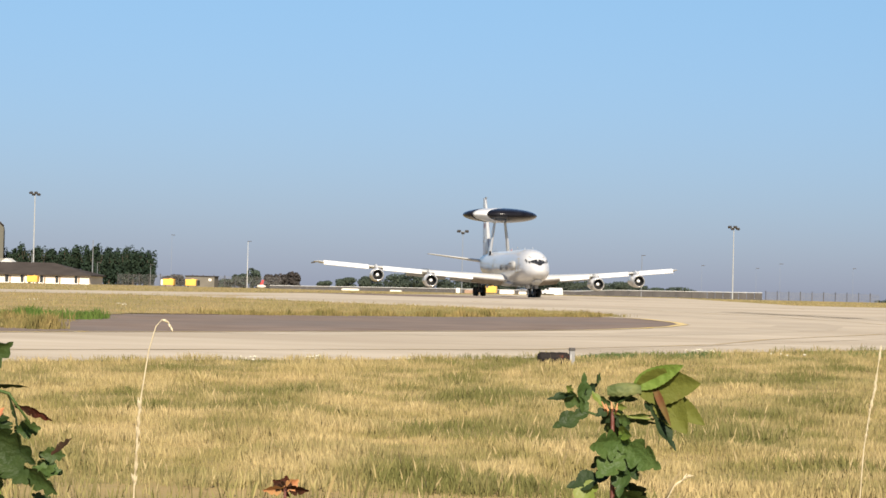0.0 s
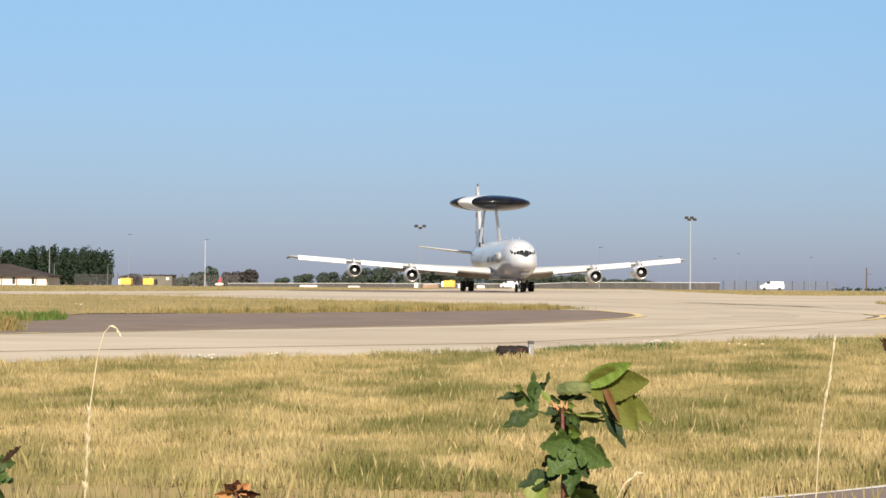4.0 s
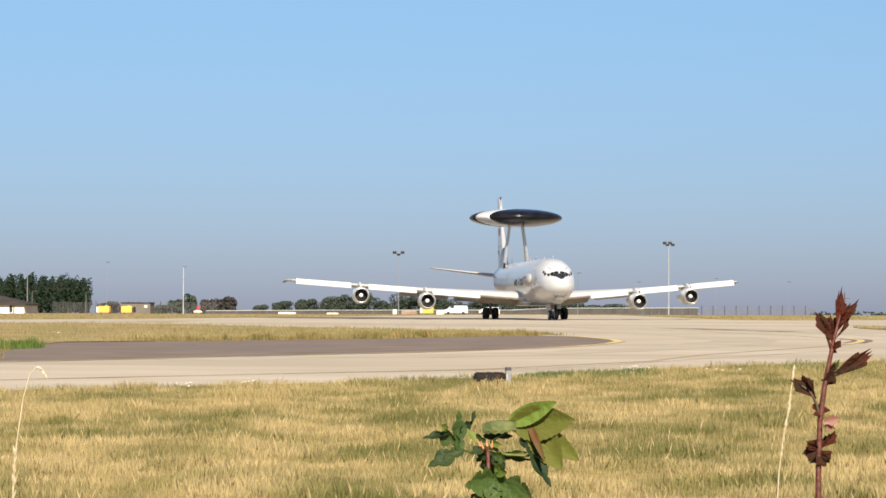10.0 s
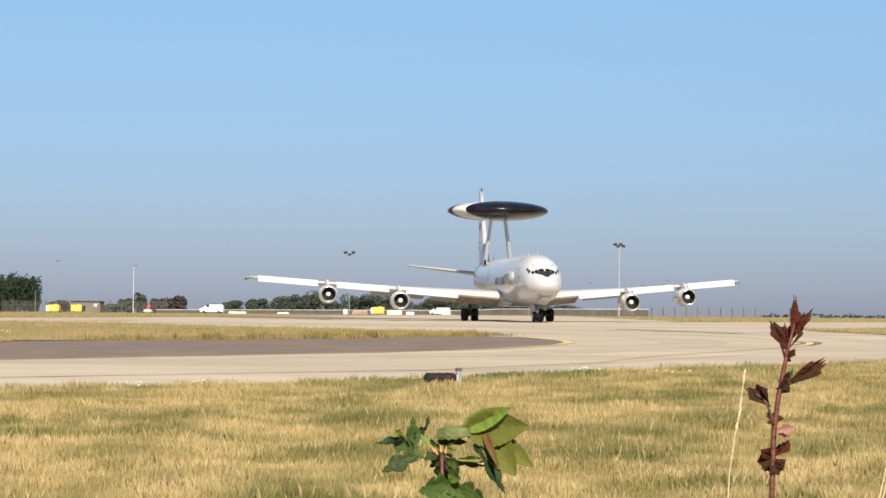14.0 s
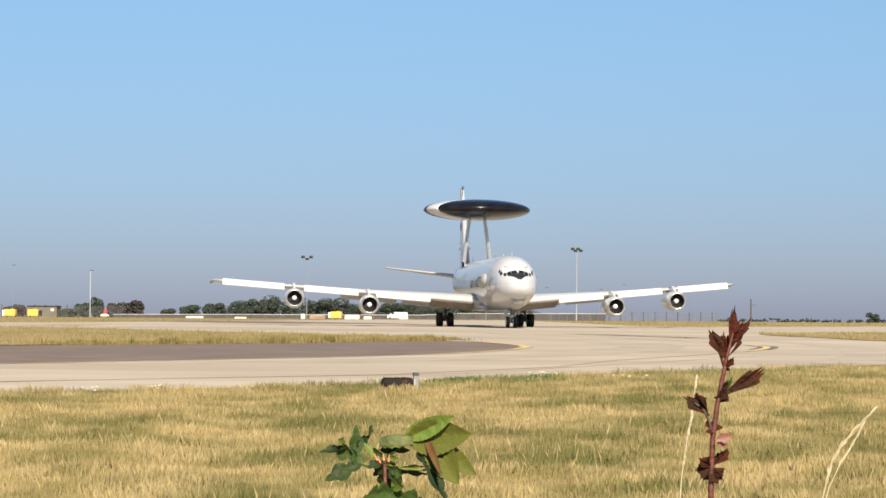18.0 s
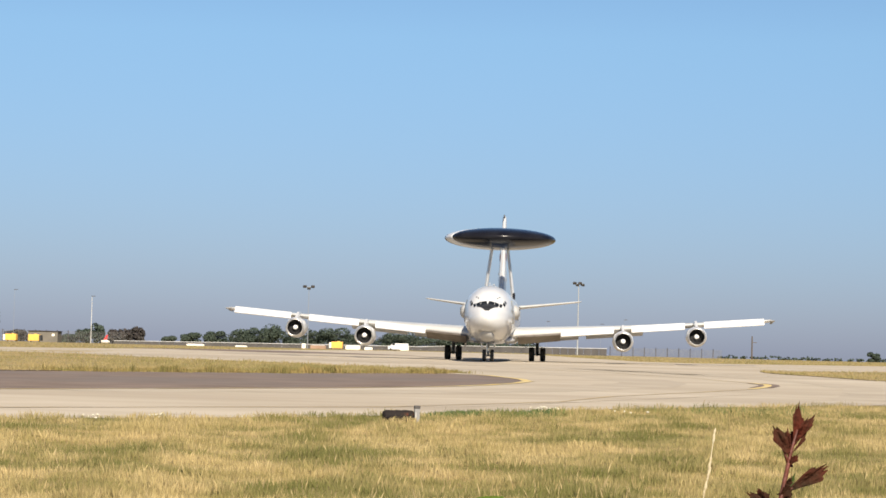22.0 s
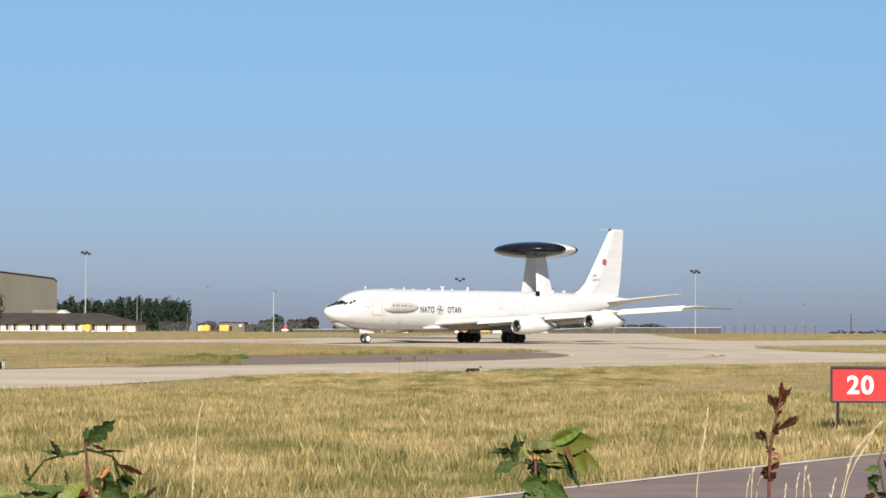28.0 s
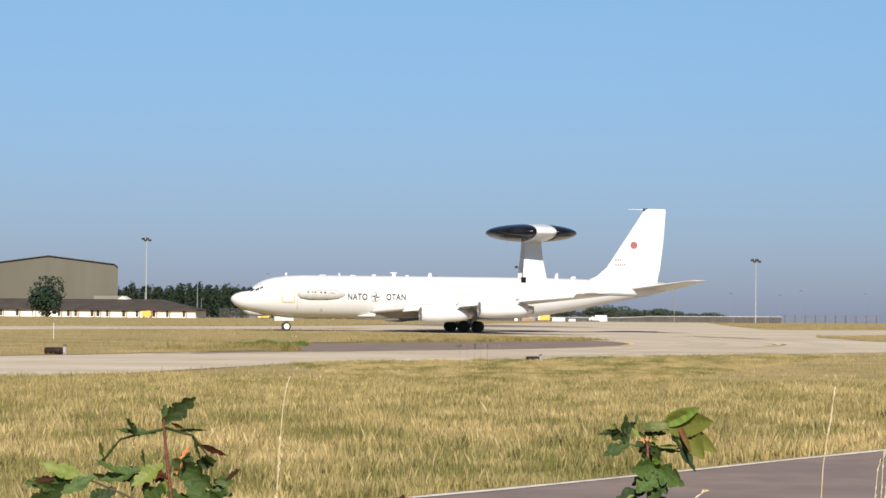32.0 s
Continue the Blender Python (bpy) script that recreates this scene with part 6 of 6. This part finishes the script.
def build_butterfly():
    t = thing("butterfly", pose(5.4, 5.0, 3.5), "dark butterfly with red-orange wing bands, flying past", "insect")
    part("body", tube([(-0.016, 0, 0), (0, 0, 0.001), (0.014, 0, 0), (0.018, 0, 0.001)], [0.0012, 0.003, 0.0025, 0.001], 8), M["bird"], t, "dark body", smooth=True)
    for s in (-1, 1):
        up = Matrix.Rotation(s * radians(-62), 4, "X") @ Matrix.Scale(1.22, 4)
        part("wing", moved(([(0.012, 0, 0), (0.020, s * 0.030, 0), (0.006, s * 0.034, 0), (-0.004, s * 0.026, 0), (-0.002, 0, 0)], [(0, 1, 2, 3, 4)]), up), M["wingred"], t, "dark wing with a red band")
        part("hind_wing", moved(([(0.0, 0, 0), (-0.002, s * 0.026, -0.0006), (-0.016, s * 0.026, -0.0006), (-0.024, s * 0.012, -0.0006), (-0.01, 0, 0)], [(0, 1, 2, 3, 4)]), up), M["domeblack"], t, "dark hind wing")
    return t


def build_bee():
    t = thing("bumblebee", pose(-3, 2, 3), "brown furry bumblebee flying past", "insect")
    rings = [[(x, r * math.cos(k * math.pi / 4), 0.9 * r * math.sin(k * math.pi / 4)) for k in range(8)] for x, r in ((-0.009, 0.0006), (-0.007, 0.0024), (-0.002, 0.0034), (0.001, 0.0026), (0.004, 0.0029), (0.0065, 0.0018), (0.0085, 0.0005))]
    part("body", loft(rings), M["bee"], t, "tan and dark banded body", smooth=True)
    for s in (-1, 1):
        part("wing", ([(0.002, s * 0.001, 0.0025), (-0.002, s * 0.008, 0.0055), (-0.008, s * 0.009, 0.0045), (-0.005, s * 0.001, 0.0025)], [(0, 1, 2, 3)]), M["beewing"], t, "smoky wing")
    return t


bee = build_bee()
butterfly = build_butterfly()


EDGE_X, EDGE_Y = (-90, -24, -20, -18, -16.5, -15.2, -13.3, -9.3, -6.2, -3, 0.2, 4.7, 8.3, 20, 60), (-200, -20, 5, 25, 40, 47.6, 49.9, 53.4, 56.3, 61, 67, 73.5, 78, 90, 125)


def off_track(x, y, gap):
    """True where no blade stands on the strip of track beside the verge."""
    return (x < 0.4) | (x > 3.6) | (y < np.maximum(19.5, strip_edge(x) - 1.7)) | (y > strip_edge(x) + gap)


# Grass: joined blades, thick where the camera looks across the verge
def grass(name, n, place_fn, h0, h1, w0, material, label, seed, lean=0.17):
    rs = np.random.RandomState(seed)
    xy = place_fn(rs, n)
    n = len(xy)
    z = np.interp(xy[:, 1], (-400, -80, -44, -26, 0, 20, 35, 59, 107, 178, 270, 400, 500, 620, 900, 4000), (1.2, 1.2, 0.95, 0.84, 0.5, 0.25, 0.2, 0.37, 0.71, 1.2, 1.34, 1.4, 1.4, 1.4, 0.5, -25))
    clump = 0.75 + 0.5 * np.sin(xy[:, 0] * 1.9 + 1.3 * np.sin(xy[:, 1] * 0.9)) * np.sin(xy[:, 1] * 1.3 + xy[:, 0] * 0.4)
    clump = clump * (1 + 0.3 * np.sin(xy[:, 0] * 7.3 + 2 * np.sin(xy[:, 1] * 2.1)) * np.sin(xy[:, 1] * 4.7 + xy[:, 0] * 2.9))
    h = rs.uniform(h0, h1, n) * np.clip(clump, 0.4, 1.35)
    w = rs.uniform(0.7, 1.3, n) * w0
    a = rs.uniform(0, math.pi, n)
    lx, ly = rs.normal(0, lean, n) * h, rs.normal(0, lean, n) * h
    v = np.empty((n, 4, 3))
    dx, dy = np.cos(a) * w, np.sin(a) * w * 0.4
    v[:, 0] = np.c_[xy[:, 0] - dx, xy[:, 1] - dy, z - 0.02]
    v[:, 1] = np.c_[xy[:, 0] + dx, xy[:, 1] + dy, z - 0.02]
    v[:, 2] = np.c_[xy[:, 0] + lx * 0.4 + dx * 0.7, xy[:, 1] + ly * 0.4 + dy * 0.7, z + h * 0.6]
    v[:, 3] = np.c_[xy[:, 0] + lx, xy[:, 1] + ly, z + h]
    me = bpy.data.meshes.new(name)
    me.vertices.add(4 * n)
    me.vertices.foreach_set("co", v.reshape(-1))
    idx = (np.arange(n) * 4)[:, None] + np.array([0, 1, 2, 0, 2, 3])
    me.loops.add(6 * n)
    me.loops.foreach_set("vertex_index", idx.reshape(-1).astype(np.int32))
    me.polygons.add(2 * n)
    me.polygons.foreach_set("loop_start", np.arange(0, 6 * n, 3, dtype=np.int32))
    me.update(calc_edges=True)
    me.materials.append(material)
    return tagged(new(name, me), label, "grass", kind="stuff")


def verge_a(rs, n):
    y = 20 + 58 * rs.beta(1.0, 1.15, n)
    x = y * np.tan(rs.uniform(-0.33, 0.17, n))
    keep = (y < np.interp(x, EDGE_X, EDGE_Y) + rs.normal(0, 0.25, n) - 0.1) & off_track(x, y, np.abs(rs.normal(0, 0.12, n)))
    return np.c_[x, y][keep]


def verge_b(rs, n):
    y = -58 + 80 * rs.beta(0.9, 1.2, n)
    x = 10.1 + (y + 75.5) * np.tan(rs.uniform(-0.35, 0.09, n))
    keep = (y > np.interp(x, TRACK_X, TRACK_Y) + 0.15 + np.abs(rs.normal(0, 0.2, n))) & (y < np.interp(x, EDGE_X, EDGE_Y) - 0.1) & off_track(x, y, 0.1)
    return np.c_[x, y][keep]


def verge_c(rs, n):
    y = rs.uniform(-20, 92, n)
    x = rs.uniform(-48, 32, n)
    az = x / np.maximum(y, 1)
    keep = ((az > 0.165) | (az < -0.325) | (y < 21)) & (y < np.interp(x, EDGE_X, EDGE_Y) - 0.1) & (y > np.interp(x, TRACK_X, TRACK_Y) + 0.3) & off_track(x, y, 0.1)
    return np.c_[x, y][keep]


def island(rs, n):
    x = -78 + 72 * rs.beta(1.3, 1.0, n)
    lo = np.where(x < -25.3, np.interp(x, CORNER_X, CORNER_Y), np.interp(x, (-26, -20, -13.4, -8, -6), (98.3, 104.3, 110.3, 118.8, 122.8)))
    hi = np.interp(x, (-90, -53.7, -43, -33, -24, -17.3, -11, -6), (120, 160, 166, 160, 148, 142, 134, 124))
    return np.c_[x, lo + (hi - lo) * rs.beta(0.8, 1.0, n)]


def grass_corner(rs, n):
    x = -25.4 + 2.6 * rs.beta(1.0, 1.3, n)
    lo = np.interp(x, CORNER_X, CORNER_Y)
    return np.c_[x, lo + (73.2 + (-22.8 - x) * 7.4 - lo) * rs.uniform(0, 1, n)]


def right_island(rs, n):
    x = 12 + 45 * rs.uniform(0, 1, n)
    lo = np.interp(x, (12, 13, 14.1, 16.3, 24, 60), (150, 145, 140.9, 130, 122, 135))
    return np.c_[x, lo + (np.interp(x, (12, 21, 60), (156, 168, 200)) - lo) * rs.beta(0.8, 1.0, n)]


def far_verge(rs, n):
    x = rs.uniform(-170, 70, n)
    lo = np.interp(x, (-90, -58, -46, -40, -36, -10, 0, 6, 11, 32, 60), (152, 188, 225, 300, 460, 470, 300, 226, 221, 255, 290))
    return np.c_[x, lo + (490 - lo) * rs.beta(0.7, 1.6, n)]


def spots(*cs):
    def f(rs, n):
        out = []
        for x, y, rx, ry in cs:
            k = n // len(cs)
            out.append(np.c_[x + rs.normal(0, rx, k), y + rs.normal(0, ry, k)])
        return np.concatenate(out)
    return f


grass("grass", 520000, verge_a, 0.05, 0.18, 0.0034, M["blade"], "dry straw-coloured long grass with green patches", 1)
grass("grass", 430000, verge_b, 0.07, 0.24, 0.0046, M["longblade"], "dry straw-coloured long grass with green patches", 2)
grass("grass", 120000, verge_c, 0.08, 0.24, 0.008, M["blade"], "dry straw-coloured long grass with green patches", 8)
grass("grass", 90000, island, 0.08, 0.24, 0.018, M["isleblade"], "dry grass with ragged edges between the taxiways", 3)
grass("grass", 6000, grass_corner, 0.08, 0.26, 0.012, M["isleblade"], "dry grass at the corner of the asphalt", 33)
grass("grass", 24000, right_island, 0.08, 0.22, 0.025, M["isleblade"], "dry grass beyond the taxiway bend", 4)
grass("grass", 50000, far_verge, 0.06, 0.2, 0.05, M["isleblade"], "dry grass in front of the far fence", 5)
grass("seed_heads", 11000, verge_a, 0.12, 0.24, 0.002, M["seedhead"], "tall pale seed heads standing above the grass", 21)
grass("seed_heads", 16000, verge_b, 0.16, 0.32, 0.003, M["seedhead"], "tall pale seed heads standing above the grass", 22)
grass("weeds", 7000, spots((-2.2, 60.4, 0.7, 0.3), (-3.0, 59.6, 0.4, 0.25), (-1.2, 62, 0.5, 0.3), (4.5, 68, 1.2, 1.4), (-30, 96, 1.8, 1.0), (-35, 98, 2.4, 1.2), (-41, 100, 2.4, 1.2), (-27.6, 94, 0.9, 0.9)), 0.06, 0.2, 0.014, M["green"], "green leafy weeds at the taxiway edge", 6)
grass("weeds", 5200, spots((-24.1, 88.0, 0.3, 0.9), (-24.6, 87.6, 0.4, 0.9), (-25.4, 88.0, 0.5, 1.0), (-26.4, 88.4, 0.7, 1.0), (-27.4, 90.0, 0.9, 1.0)), 0.15, 0.40, 0.016, M["weedgreen"], "clump of green weeds at the corner of the asphalt", 31)
grass("weeds", 6200, spots((-21.3, 72.9, 0.28, 0.4), (-22.2, 73.4, 0.4, 0.5), (-23.3, 75.6, 0.25, 1.2), (-23.9, 79.5, 0.45, 1.8), (-25.0, 80.5, 0.7, 2.0), (-26.6, 77.0, 0.9, 2.2), (-28.6, 73.0, 1.1, 2.0)), 0.16, 0.46, 0.014, M["dryweed"], "tall dead brown weeds at the grass corner", 34)
grass("weeds", 9000, spots(*[(-6.4 - 1.05 * i, float(np.interp(-6.4 - 1.05 * i, (-26, -20, -13.4, -8, -6), (98.6, 104.6, 110.6, 119.1, 123.1))), 0.6, 0.15) for i in range(16)], (-8, 118.2, 0.5, 0.15), (-14, 109.3, 0.6, 0.15), (-18.5, 105.3, 0.8, 0.2), (-21, 103, 0.7, 0.2)), 0.12, 0.34, 0.02, M["dryweed"], "dark dead weeds along the shoulder edge", 7)
rngf = random.Random(3)
fv = []
for cx, cy, n in ((-9.15, 52.9, 10), (-0.8, 65.0, 18), (-7.4, 53.4, 2), (-38, 128, 8), (-31, 120, 7), (1.5, 63, 4), (-10.5, 51.5, 5), (22, 135, 12), (27, 140, 12)):
    for _ in range(n):
        x, y = cx + rngf.gauss(0, 0.06 + cy * 0.002), cy + rngf.gauss(0, 0.15)
        z = terrain(x, y) + rngf.uniform(0.05, 0.13)
        s = rngf.uniform(0.012, 0.028) * (1 + cy / 150)
        fv.append(([(x - s, y - s, z), (x + s, y - s, z), (x + s, y + s, z + 0.01), (x - s, y + s, z + 0.01), (x, y, z - 0.03), (x, y, z + 0.03)], [(0, 1, 5), (1, 2, 5), (2, 3, 5), (3, 0, 5), (1, 0, 4), (2, 1, 4), (3, 2, 4), (0, 3, 4)]))
tagged(part("wild_flowers", joined(*fv), M["flower"]), "small white wild flower heads in the grass", "flowers", kind="stuff")


def motions():
    rows = [(t, pose(x, y, terrain(x, y + 23.3 * math.cos(radians(h))) + 0.012, 0, 0, h - 90)) for t, x, y, h in TAXI]
    walk(aircraft, rows)
    walk(rotodome, [(t, pose(-30.13, 0, 9.97, 0, 0, -42 - 1.28 * t)) for t in range(0, 33, 4)])
    # rolling wheels: ground covered by the aircraft since the start
    ts, dist = [0.0], [0.0]
    for (ta, xa, ya, _), (tb, xb, yb, _) in zip(TAXI, TAXI[1:]):
        ts.append(tb)
        dist.append(dist[-1] + math.hypot(xb - xa, yb - ya))
    for wh, r in wheels:
        at = wh.location.copy()
        walk(wh, [(k * 0.1, pose(at.x, at.y, at.z, 0, math.degrees(float(np.interp(k * 0.1, ts, dist)) / r), 0)) for k in range(321)])

    walk(van, [(t, pose(486 * math.tan(-0.006 - 0.0203 * (t - 6)), 486, terrain(0, 486), 0, 0, 180)) for t in (0, 8, 16, 24, 32)])
    walk(bee, [(t, pose(x, y, z, 0, 8, 172)) for t, x, y, z in ((0, -6, 3, 3.5), (10.5, -1.6, 2.3, 2.25), (10.9, -0.63, 2.14, 2.075), (11.0, -0.486, 2.141, 2.046), (11.1, -0.66, 2.2, 2.03), (11.6, -1.8, 2.5, 2.2), (32, -9, 4, 3))])
    walk(butterfly, [(t, pose(x, y, z, 150, 20, 185)) for t, x, y, z in ((0, 5.4, 5.0, 3.5), (0.5, 2.5, 5.0, 2.92), (0.9, -0.177, 5.0, 2.385), (1.0, -0.855, 4.93, 2.260), (1.1, -1.40, 4.8, 2.18), (2.0, -7.0, 4.5, 1.9), (32, -40, 10, 3))])


motions()
